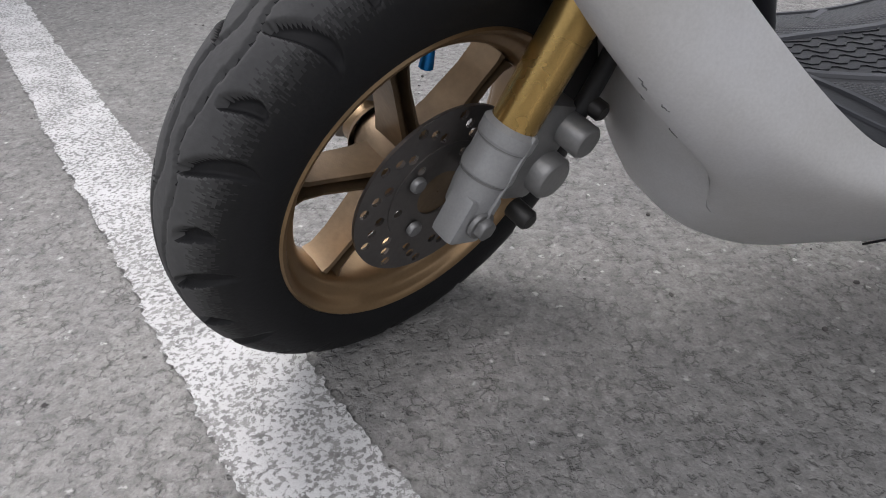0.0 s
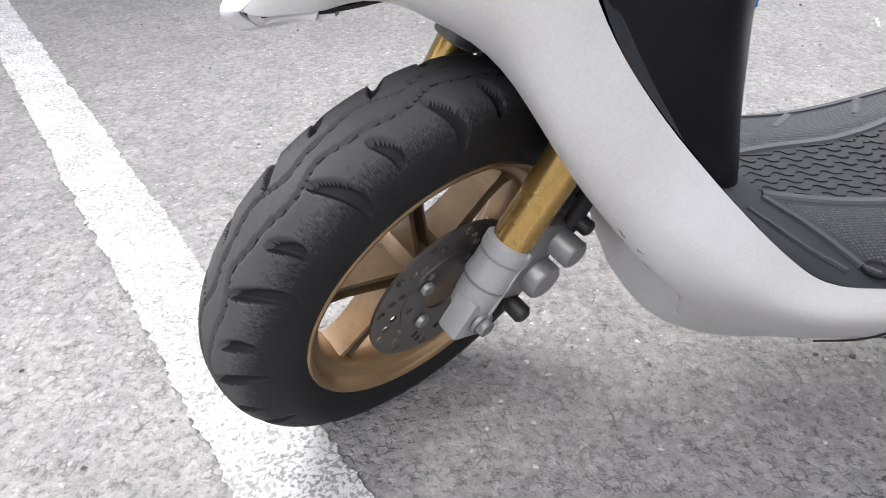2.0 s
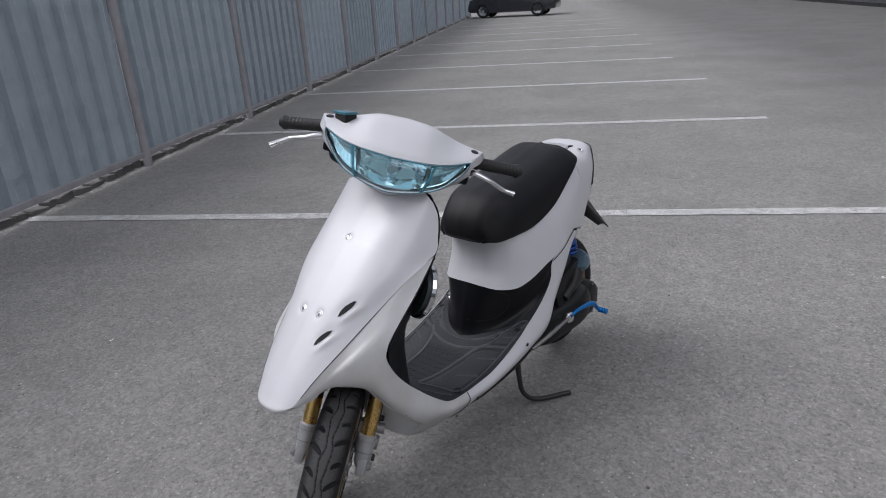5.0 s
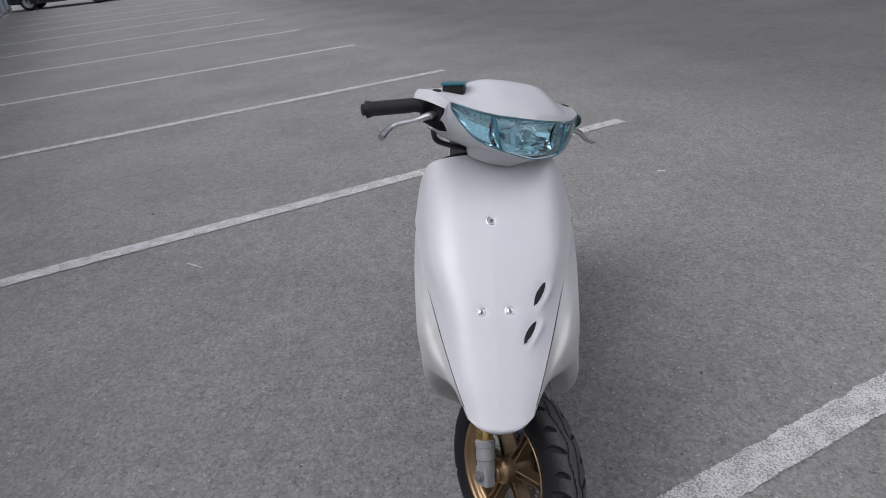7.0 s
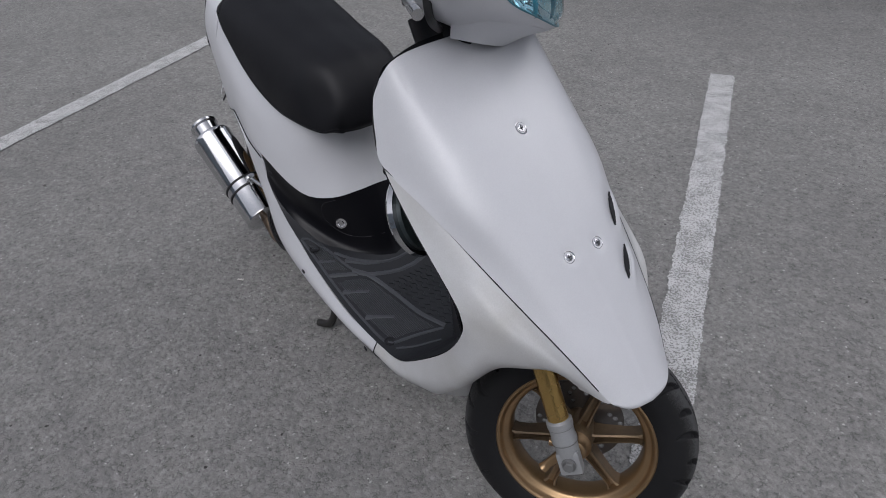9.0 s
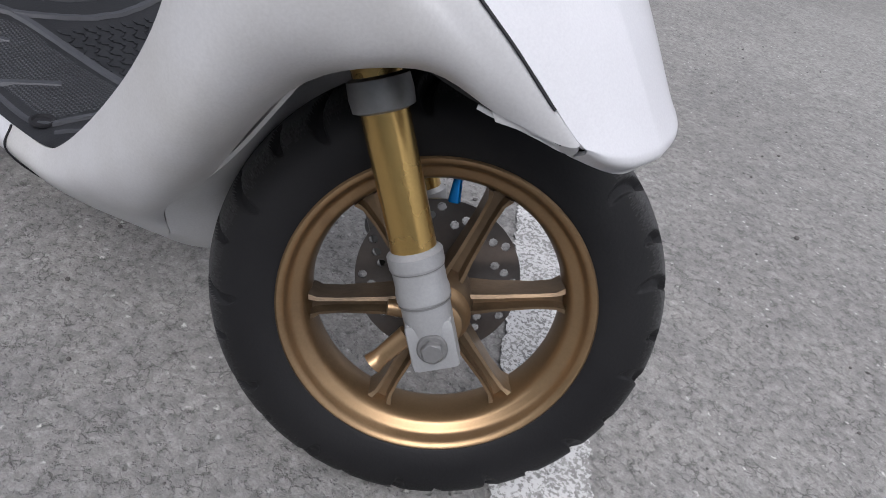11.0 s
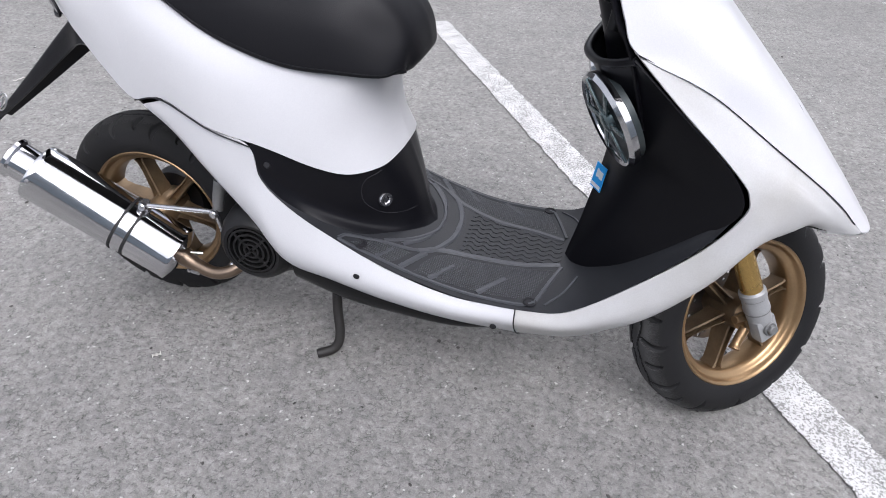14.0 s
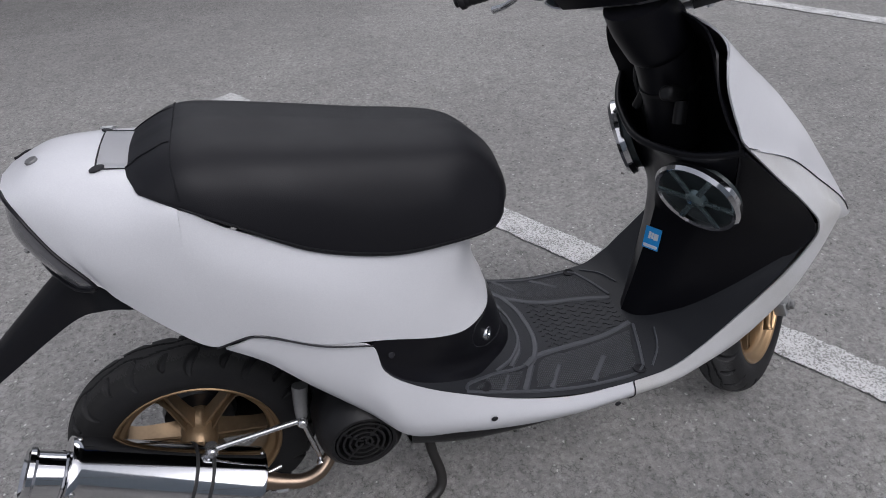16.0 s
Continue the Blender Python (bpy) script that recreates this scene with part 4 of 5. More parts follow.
def rib(pts, half=0.0035, n=None):
    """A low rounded rib along a line on the floor."""
    p = [(x, y, on_floor(x, y)[0].z) for x, y in spline([(x, y, 0) for x, y in pts], n or 8 * len(pts))[:, :2]]
    bm = bmesh.new()
    rows = []
    for i, q in enumerate(p):
        d = Vector(p[min(i + 1, len(p) - 1)]) - Vector(p[max(i - 1, 0)])
        s = Vector((-d.y, d.x, 0)).normalized()
        c = Vector(q)
        rows.append([c - s * half + Vector((0, 0, -0.001)), c - s * half * 0.6 + Vector((0, 0, 0.0026)), c + s * half * 0.6 + Vector((0, 0, 0.0026)), c + s * half + Vector((0, 0, -0.001))])
    add_grid(bm, rows)
    return part("floor_rib", bm, RIBPL, scooter)


def pad(corners, name="floor_pad", material=None):
    """A slightly raised ridged pad between four corners on the floor."""
    a, b, c, d = [np.array(q) for q in corners]
    g = []
    for u in np.linspace(0, 1, 12):
        row = []
        for v in np.linspace(0, 1, 8):
            x, y = (a * (1 - u) + b * u) * (1 - v) + (d * (1 - u) + c * u) * v
            row.append((x, y, on_floor(x, y)[0].z + (0.0018 if 0 < u < 1 and 0 < v < 1 else -0.001)))
        g.append(row)
    bm = bmesh.new()
    add_grid(bm, g)
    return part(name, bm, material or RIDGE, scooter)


for sd in (1, -1):
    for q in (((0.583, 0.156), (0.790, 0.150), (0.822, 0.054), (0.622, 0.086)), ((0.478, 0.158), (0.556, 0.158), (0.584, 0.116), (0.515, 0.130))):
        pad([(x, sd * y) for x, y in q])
    for line, half in ((((0.588, 0.108), (0.622, 0.084), (0.690, 0.066), (0.765, 0.057), (0.825, 0.040)), 0.0060),
                       (((0.463, 0.164), (0.530, 0.161), (0.600, 0.160), (0.700, 0.158), (0.775, 0.157), (0.797, 0.147)), 0.0030),
                       (((0.797, 0.147), (0.828, 0.048)), 0.0040), (((0.812, 0.152), (0.838, 0.120), (0.856, 0.075)), 0.0022),
                       (((0.568, 0.158), (0.600, 0.106)), 0.0062), (((0.618, 0.156), (0.651, 0.110)), 0.0060), (((0.700, 0.151), (0.741, 0.106)), 0.0060),
                       (((0.528, 0.160), (0.548, 0.130)), 0.0042), (((0.560, 0.112), (0.586, 0.078), (0.598, 0.048)), 0.0046),
                       (((0.463, 0.163), (0.475, 0.147), (0.520, 0.128), (0.560, 0.118), (0.588, 0.108)), 0.0030)):
        rib([(x, sd * y) for x, y in line], half)
rib([(0.588, 0.110), (0.611, 0.090), (0.630, 0.045), (0.635, 0.0), (0.630, -0.045), (0.611, -0.090), (0.588, -0.110)], 0.0060, 40)
rib([(0.530, 0.121), (0.568, 0.092), (0.598, 0.045), (0.605, 0.0), (0.598, -0.045), (0.568, -0.092), (0.530, -0.121)], 0.0036, 40)
tread = bmesh.new()
for k in range(-5, 6):
    y0 = 0.0145 * k
    pts = []
    for i in range(31):
        x = 0.650 + 0.0058 * i
        half = np.interp(x, (0.65, 0.76, 0.83), (0.072, 0.052, 0.034))
        y = y0 + (0.0036 if (i // 2) % 2 else -0.0036)
        if abs(y) < half:
            pts.append((x, y))
    for (xa, ya), (xb, yb) in zip(pts, pts[1:]):
        z = on_floor((xa + xb) / 2, (ya + yb) / 2)[0].z + 0.0003
        block(tread, pose((xa + xb) / 2, (ya + yb) / 2, z, 0, 0, math.degrees(math.atan2(yb - ya, xb - xa))), (math.hypot(xb - xa, yb - ya) + 0.0012, 0.0020, 0.0016), 0)
tagged(part("tread_pattern", tread, MATPL, scooter, "zigzag anti-slip pattern"), kind="stuff")

# ---- fork, brake ----
for side in (1, -1):
    base = Vector((1.147, side * 0.076, 0.2095 if side > 0 else 0.2015))
    leg = steered("fork_leg", tube(bmesh.new(), [base + FORK * 0.06, base + FORK * 0.42], 0.0185, 24), ANODISED, scooter, "gold anodised fork tube")
    ax = frame_at(base, FORK, (0, 1, 0))
    steered("fork_shoe", lathe(bmesh.new(), [(0.0005, -0.004), (0.014, -0.004), (0.0185, 0.004), (0.0205, 0.022), (0.0205, 0.034), (0.0222, 0.038), (0.0222, 0.045), (0.0212, 0.049), (0.0212, 0.063), (0.0226, 0.067), (0.0226, 0.077), (0.0185, 0.081), (0.0005, 0.081)], ax, 28), SILVER, leg, "silver painted fork shoe", smooth=16)
    lug = bmesh.new()
    block(lug, frame_at(base + Vector((0, side * 0.004, 0)), FORK, (1, 0, 0)) @ pose(0, 0, -0.001), (0.0250, 0.0400, 0.0440), 0.22)
    steered("axle_lug", lug, SILVER, leg)
    if side > 0:
        rb = bmesh.new()
        block(rb, ax @ pose(0.0, side * 0.0212, 0.044), (0.0022, 0.0030, 0.076), 0.2)
        steered("shoe_ridge", rb, SILVER, leg)
    for h0 in (0.0355, 0.0650):
        steered("shoe_joint", lathe(bmesh.new(), [(0.0200, h0 - 0.001), (0.0219, h0 - 0.0008), (0.0219, h0 + 0.0008), (0.0200, h0 + 0.001)], ax, 28), CASTING, leg)
    steered("fork_clamp", lathe(bmesh.new(), [(0.0185, 0.188), (0.0235, 0.190), (0.0245, 0.200), (0.0235, 0.212), (0.0185, 0.214)], ax, 24), CASTING, leg)
    nut = frame_at(base + Vector((0, side * 0.018, 0)), (0, side, 0))
    bmn = bmesh.new()
    disc_on(bmn, nut, 0.0125, 0.004, 0.2, 20)
    disc_on(bmn, nut @ Matrix.Translation((0, 0, 0.004)), 0.0095, 0.007, 0.2, 6)
    steered("axle_nut", bmn, CASTING, leg)


def holed_disc(m, r0, r1, holes, thick):
    """A flat ring with round holes cut through."""
    nr, na = 30, 480
    bm = bmesh.new()
    g = [[(r0 + (r1 - r0) * i / nr, 2 * math.pi * j / na) for j in range(na)] for i in range(nr + 1)]
    vs = [[bm.verts.new(m @ Vector((r * math.cos(a), r * math.sin(a), 0))) for r, a in row] for row in g]
    hx = np.array([[hr * math.cos(ha), hr * math.sin(ha), rad] for hr, ha, rad in holes])
    for i in range(nr):
        for j in range(na):
            r, a = (g[i][j][0] + g[i + 1][j][0]) / 2, g[i][j][1] + math.pi / na
            if np.any((hx[:, 0] - r * math.cos(a)) ** 2 + (hx[:, 1] - r * math.sin(a)) ** 2 < hx[:, 2] ** 2):
                continue
            k = (j + 1) % na
            bm.faces.new((vs[i][j], vs[i + 1][j], vs[i + 1][k], vs[i][k]))
    loose = [v for v in bm.verts if not v.link_faces]
    bmesh.ops.delete(bm, geom=loose, context="VERTS")
    bmesh.ops.solidify(bm, geom=bm.faces[:], thickness=thick)
    return bm


holes = []
for k in range(12):
    for q, hr in enumerate((0.058, 0.066, 0.0745)):
        holes.append((hr, 2 * math.pi * (k + 0.28 * q) / 12, 0.0043))
disc = part("brake_disc", holed_disc(FRONT @ Matrix.Translation((0, 0, 0.046)), 0.050, 0.082, holes, 0.003), DISCM, front_wheel, "drilled brake disc", smooth=0)
inner = [(0.041, 2 * math.pi * k / 6, 0.004) for k in range(6)]
part("disc_carrier", holed_disc(FRONT @ Matrix.Translation((0, 0, 0.047)), 0.022, 0.0505, inner, 0.004), DISCM, front_wheel, smooth=0)
for k in range(4):
    a = radians(45 + 90 * k)
    part("disc_bolt", disc_on(bmesh.new(), FRONT @ Matrix.Translation((0.036 * math.cos(a), 0.036 * math.sin(a), 0.048)), 0.007, 0.005, 0.3, 12), CASTING, front_wheel)
cal = bmesh.new()
cm = frame_at((1.088, 0.070, 0.250), FORK, (0, 1, 0))
block(cm and cal, cm, (0.050, 0.045, 0.090), 0.25)
caliper = steered("brake_caliper", cal, CASTING, scooter, "grey cast brake caliper")
for x, z, r, h in ((1.083, 0.232, 0.019, 0.032), (1.066, 0.268, 0.014, 0.040)):
    steered("caliper_piston", disc_on(bmesh.new(), frame_at((x, 0.075, z), (0, 1, 0)), r, h, 0.15, 24), CASTING, caliper)
for x, z, r in ((1.098, 0.192, 0.0095), (1.046, 0.283, 0.008)):
    steered("caliper_bolt", disc_on(bmesh.new(), frame_at((x, 0.085, z), (0, 1, 0)), r, 0.022, 0.3, 12), STAND, caliper)
steered("brake_hose", tube(bmesh.new(), [(1.055, 0.090, 0.275), (1.035, 0.088, 0.315), (1.010, 0.080, 0.380), (0.985, 0.070, 0.440), (0.965, 0.05, 0.50)], 0.0075, 10), GRIPRUB, scooter, "black brake hose")
steered("speedo_drive", tube(bmesh.new(), [(1.140, -0.052, 0.212), (1.105, -0.056, 0.208)], [0.010, 0.007], 12), GOLD, front_wheel)
part("hub_boss", lathe(bmesh.new(), [(0.030, -0.040), (0.026, -0.046), (0.022, -0.050), (0.022, -0.060), (0.018, -0.063), (0.0005, -0.063)], FRONT, 28), GOLD, front_wheel)
steered("speedo_drive", tube(bmesh.new(), [(1.128, -0.060, 0.190), (1.112, -0.062, 0.165), (1.106, -0.064, 0.156)], [0.009, 0.008, 0.010], 12), GOLD, front_wheel)
vm = FRONT @ Matrix.Rotation(radians(-97), 4, "Z") @ Matrix.Translation((0.104, 0, 0.004))
vb = bmesh.new()
tube(vb, [vm @ Vector((0.010, 0, 0)), vm @ Vector((-0.012, 0, 0))], [0.004, 0.006], 10)
part("valve_cap", vb, BLUE, front_wheel, "blue valve cap")

# ---- handlebar, lamp and levers ----
BAR = Matrix.Translation((0.0225, -0.004, -0.001)) @ STEER


def on_bar(name, bm, material, parent, label="", smooth=45):
    return finish(name, turn(bm, BAR), material, parent, label, smooth)


def bar_shell(rows, nu, nv, thick=0.003):
    return shell(rows, nu, nv, thick, whole=True)


cowl = on_bar("handlebar_cowl", bar_shell([
    [(0.934, 0, 0.969), (0.923, 0.060, 0.968), (0.911, 0.095, 0.967), (0.891, 0.135, 0.969), (0.857, 0.178, 0.974)],
    [(0.918, 0, 0.985), (0.908, 0.058, 0.984), (0.897, 0.092, 0.981), (0.876, 0.136, 0.977), (0.845, 0.181, 0.978)],
    [(0.868, 0, 1.012), (0.862, 0.055, 1.011), (0.855, 0.088, 1.004), (0.838, 0.136, 0.987), (0.824, 0.192, 0.981)],
    [(0.822, 0, 1.024), (0.819, 0.055, 1.022), (0.815, 0.086, 1.014), (0.806, 0.138, 0.989), (0.799, 0.199, 0.982)],
    [(0.765, 0, 1.012), (0.768, 0.060, 1.008), (0.770, 0.092, 1.000), (0.772, 0.145, 0.986), (0.770, 0.203, 0.976)],
    [(0.725, 0, 0.975), (0.728, 0.060, 0.972), (0.732, 0.095, 0.968), (0.740, 0.145, 0.962), (0.752, 0.203, 0.962)]], 40, 24), WHITE, scooter, "white handlebar cowl")
on_bar("cowl_underside", bar_shell([
    [(0.951, 0, 0.888), (0.931, 0.081, 0.898), (0.899, 0.131, 0.913), (0.867, 0.172, 0.953), (0.857, 0.179, 0.973)],
    [(0.935, 0, 0.880), (0.916, 0.076, 0.888), (0.884, 0.129, 0.902), (0.857, 0.170, 0.938), (0.853, 0.183, 0.963)],
    [(0.885, 0, 0.868), (0.872, 0.070, 0.878), (0.858, 0.125, 0.892), (0.848, 0.162, 0.915), (0.848, 0.183, 0.943)],
    [(0.820, 0, 0.858), (0.815, 0.070, 0.868), (0.814, 0.120, 0.880), (0.815, 0.156, 0.892), (0.820, 0.180, 0.908)],
    [(0.735, 0, 0.880), (0.738, 0.080, 0.885), (0.760, 0.125, 0.886), (0.772, 0.156, 0.890), (0.778, 0.176, 0.900)]], 30, 24), WHITE, cowl)
on_bar("cowl_back", bar_shell([
    [(0.725, 0, 0.974), (0.728, 0.060, 0.971), (0.732, 0.095, 0.967), (0.744, 0.160, 0.960)],
    [(0.722, 0, 0.925), (0.726, 0.060, 0.925), (0.732, 0.095, 0.925), (0.744, 0.150, 0.925)],
    [(0.736, 0, 0.880), (0.738, 0.060, 0.884), (0.745, 0.095, 0.886), (0.760, 0.130, 0.888)]], 10, 14), BLACKPL, cowl)
on_bar("cowl_neck", bar_shell([
    [(0.940, 0, 0.884), (0.918, 0.060, 0.888), (0.868, 0.092, 0.886), (0.815, 0.084, 0.880)],
    [(0.905, 0, 0.869), (0.885, 0.050, 0.870), (0.852, 0.076, 0.868), (0.813, 0.076, 0.864)],
    [(0.875, 0, 0.850), (0.862, 0.044, 0.851), (0.840, 0.066, 0.852), (0.812, 0.070, 0.852)]], 12, 16), WHITE, cowl)
for side in (1, -1):
    on_bar("cowl_cheek", shell([
        [(0.858, side * 0.179, 0.974), (0.853, side * 0.183, 0.957)],
        [(0.824, side * 0.193, 0.981), (0.824, side * 0.198, 0.960)],
        [(0.799, side * 0.200, 0.982), (0.797, side * 0.205, 0.960)],
        [(0.768, side * 0.204, 0.976), (0.768, side * 0.208, 0.956)],
        [(0.752, side * 0.203, 0.962), (0.756, side * 0.205, 0.952)]], 16, 6, both=False), WHITE, cowl)
lamp = on_bar("headlamp", bar_shell([
    [(0.931, 0, 0.966), (0.913, 0.090, 0.964), (0.888, 0.138, 0.966), (0.857, 0.176, 0.971)],
    [(0.946, 0, 0.945), (0.926, 0.088, 0.942), (0.898, 0.136, 0.950), (0.860, 0.175, 0.966)],
    [(0.957, 0, 0.912), (0.938, 0.085, 0.915), (0.905, 0.132, 0.930), (0.864, 0.173, 0.960)],
    [(0.950, 0, 0.890), (0.930, 0.081, 0.900), (0.898, 0.130, 0.915), (0.866, 0.171, 0.954)]], 20, 32, 0.002), LENS, scooter, "blue-tinted headlamp glass")
lamp.visible_shadow = False
for pts in ([(0.934, 0, 0.966), (0.916, 0.090, 0.964), (0.891, 0.138, 0.966), (0.859, 0.177, 0.972)], [(0.953, 0, 0.889), (0.933, 0.081, 0.899), (0.901, 0.131, 0.914), (0.868, 0.172, 0.954), (0.859, 0.177, 0.972)]):
    whole_edge = [(x, -y, z) for x, y, z in pts[:0:-1]] + pts
    on_bar("lens_seal", tube(bmesh.new(), whole_edge, 0.0013, 6, n=60), TEAL, lamp)
on_bar("lamp_body", bar_shell([
    [(0.895, 0, 0.963), (0.880, 0.088, 0.961), (0.862, 0.134, 0.963), (0.843, 0.168, 0.967)],
    [(0.858, 0, 0.935), (0.862, 0.086, 0.938), (0.852, 0.132, 0.948), (0.840, 0.166, 0.962)],
    [(0.915, 0, 0.887), (0.900, 0.078, 0.896), (0.878, 0.126, 0.911), (0.855, 0.166, 0.950)]], 16, 20), REFLECT, lamp)
on_bar("reflector", bar_shell([
    [(0.908, 0, 0.962), (0.900, 0.050, 0.961), (0.893, 0.084, 0.960)],
    [(0.868, 0, 0.945), (0.872, 0.045, 0.945), (0.888, 0.082, 0.945)],
    [(0.862, 0, 0.915), (0.870, 0.042, 0.915), (0.892, 0.079, 0.920)],
    [(0.930, 0, 0.890), (0.922, 0.045, 0.892), (0.910, 0.076, 0.900)]], 9, 7), REFLECT, lamp, smooth=0)
on_bar("lamp_bulb", disc_on(bmesh.new(), frame_at((0.866, 0, 0.928), (1, 0, -0.05)), 0.011, 0.034, 0.4, 16), BULB, lamp)
on_bar("bulb_shield", disc_on(bmesh.new(), frame_at((0.900, 0, 0.927), (1, 0, -0.05)), 0.014, 0.006, 0.4, 20), CHROME, lamp)
for side in (1, -1):
    on_bar("indicator_reflector", shell([
        [(0.894, side * 0.093, 0.961), (0.872, side * 0.135, 0.964), (0.846, side * 0.170, 0.969)],
        [(0.890, side * 0.090, 0.935), (0.868, side * 0.130, 0.943), (0.846, side * 0.168, 0.963)],
        [(0.905, side * 0.083, 0.903), (0.880, side * 0.128, 0.918), (0.850, side * 0.168, 0.956)]], 10, 10, both=False), REFLECT, lamp)
    on_bar("lamp_divider", tube(bmesh.new(), [(0.906, side * 0.100, 0.962), (0.918, side * 0.094, 0.942), (0.928, side * 0.086, 0.915), (0.930, side * 0.077, 0.898)], 0.0034, 8), TEAL, lamp)
    ib = bmesh.new()
    for k in range(7):
        f = k / 6
        tube(ib, [(0.903 - 0.038 * f, side * (0.100 + 0.060 * f), 0.961), (0.914 - 0.050 * f, side * (0.096 + 0.062 * f), 0.916 + 0.034 * f)], 0.0016, 6)
    on_bar("indicator_ribs", ib, CLEAR, lamp)
    hole = frame_at((0.806, side * 0.182, 0.9828), (0, side * 0.12, 1))
    on_bar("mirror_socket", disc_on(bmesh.new(), hole, 0.0095, 0.003, 0.3, 20), DARKHOLE, cowl)
    grip = on_bar("grip", lathe(bmesh.new(), [(0.0005, 0), (0.017, 0), (0.017, 0.006), (0.0145, 0.010), (0.0155, 0.02), (0.0150, 0.110), (0.0180, 0.113), (0.0180, 0.120), (0.012, 0.123), (0.012, 0.129), (0.0005, 0.131)], frame_at((0.768, side * 0.192, 0.944), (-0.36 if side > 0 else -0.17, side, -0.08 if side > 0 else -0.22)), 20), GRIPRUB, scooter, "black rubber handlebar grip")
    for k in range(9):
        gb = bmesh.new()
        lathe(gb, [(0.0150, 0.024 + 0.010 * k), (0.0157, 0.026 + 0.010 * k), (0.0157, 0.030 + 0.010 * k), (0.0150, 0.032 + 0.010 * k)], frame_at((0.768, side * 0.192, 0.944), (-0.36 if side > 0 else -0.17, side, -0.08 if side > 0 else -0.22)), 16)
        on_bar("grip_ring", gb, GRIPRUB, grip)
    on_bar("brake_lever", tube(bmesh.new(), [(0.805, side * 0.160, 0.930), (0.820, side * 0.195, 0.934), (0.824, side * 0.235, 0.926 if side > 0 else 0.920), (0.812, side * 0.275, 0.908 if side > 0 else 0.903), (0.812 if side > 0 else 0.842, side * (0.304 if side > 0 else 0.313), 0.904 if side > 0 else 0.885)], [0.009, 0.0085, 0.0065, 0.0055, 0.0072], 12), ALLOY, grip, "bare alloy brake lever")
    sw = bmesh.new()
    block(sw, pose(0.798, side * 0.160, 0.931, 0, 0, 0), (0.090, 0.046, 0.050), 0.2)
    on_bar("switch_box", sw, BLACKPL, grip)
res = bmesh.new()
block(res, pose(0.812, -0.141, 0.982, 14, 0, -43), (0.036, 0.047, 0.042), 0.2)
reservoir = on_bar("brake_reservoir", res, ENGINE, scooter, "dark brake fluid reservoir with a teal cap")
cap = bmesh.new()
block(cap, pose(0.811, -0.146, 1.004, 14, 0, -43), (0.038, 0.050, 0.006), 0.25)
on_bar("reservoir_cap", cap, TEAL, reservoir)
on_bar("brake_cable", tube(bmesh.new(), [(0.800, -0.170, 0.905), (0.805, -0.160, 0.880), (0.800, -0.120, 0.868), (0.790, -0.060, 0.860)], 0.006, 10), GRIPRUB, scooter, "black cable below the cowl")
part("column_cover", tube(bmesh.new(), [(0.885, 0, 0.640), (0.862, 0, 0.720), (0.838, 0, 0.795), (0.834, 0, 0.805)], [0.042, 0.043, 0.046, 0.046], 32), BLACKPL, scooter, "black steering column cover")
part("column_collar", tube(bmesh.new(), [(0.834, 0, 0.804), (0.826, 0, 0.815), (0.800, 0, 0.850), (0.785, 0, 0.880)], [0.046, 0.051, 0.051, 0.052], 32), BLACKPL, scooter)

for a, b, r in (((0.846, -0.052, 0.735), (0.842, -0.060, 0.700), 0.010), ((0.838, 0.030, 0.735), (0.828, 0.040, 0.690), 0.008)):
    part("pocket_bracket", tube(bmesh.new(), [a, b], r, 10), ENGINE, scooter)
part("ignition_lock", lathe(bmesh.new(), [(0.0005, 0.020), (0.008, 0.020), (0.012, 0.016), (0.013, -0.02)], frame_at((0.828, -0.050, 0.748), (-0.8, -0.45, 0.3)), 20), ENGINE, scooter, "grey ignition lock")
part("wiring", tube(bmesh.new(), [(0.850, 0.062, 0.800), (0.836, 0.066, 0.740), (0.850, 0.060, 0.690), (0.870, 0.050, 0.640)], 0.006, 8), GRIPRUB, scooter, "black wiring")
part("column_ring", tube(bmesh.new(), [(0.856, 0, 0.742), (0.854, 0, 0.748)], 0.0465, 32), ENGINE, scooter)

# ---- fittings on the body ----


def screw(place, axis, name="screw"):
    m = frame_at(place, axis)
    b = bmesh.new()
    lathe(b, [(0.0100, -0.0012), (0.0105, 0.0004), (0.0092, 0.0008), (0.0070, -0.0006), (0.0068, -0.0012)], m, 24)
    disc_on(b, m @ pose(0, 0, -0.001), 0.0062, 0.0014, 0.4, 20)
    ob = part(name, b, CHROME, scooter, "cross-head screw with washer")
    x = bmesh.new()
    block(x, m @ pose(0, 0, 0.0004), (0.0075, 0.0016, 0.0010), 0)
    block(x, m @ pose(0, 0, 0.0004), (0.0016, 0.0075, 0.0010), 0)
    part("screw_slot", x, DARKHOLE, ob, smooth=0)
    return ob


on_cover = lay_on(COVER)
for x, y, z in COVER_SCREWS:
    p, n = on_cover(x, y, z)
    screw(p - n * 0.0026, n)


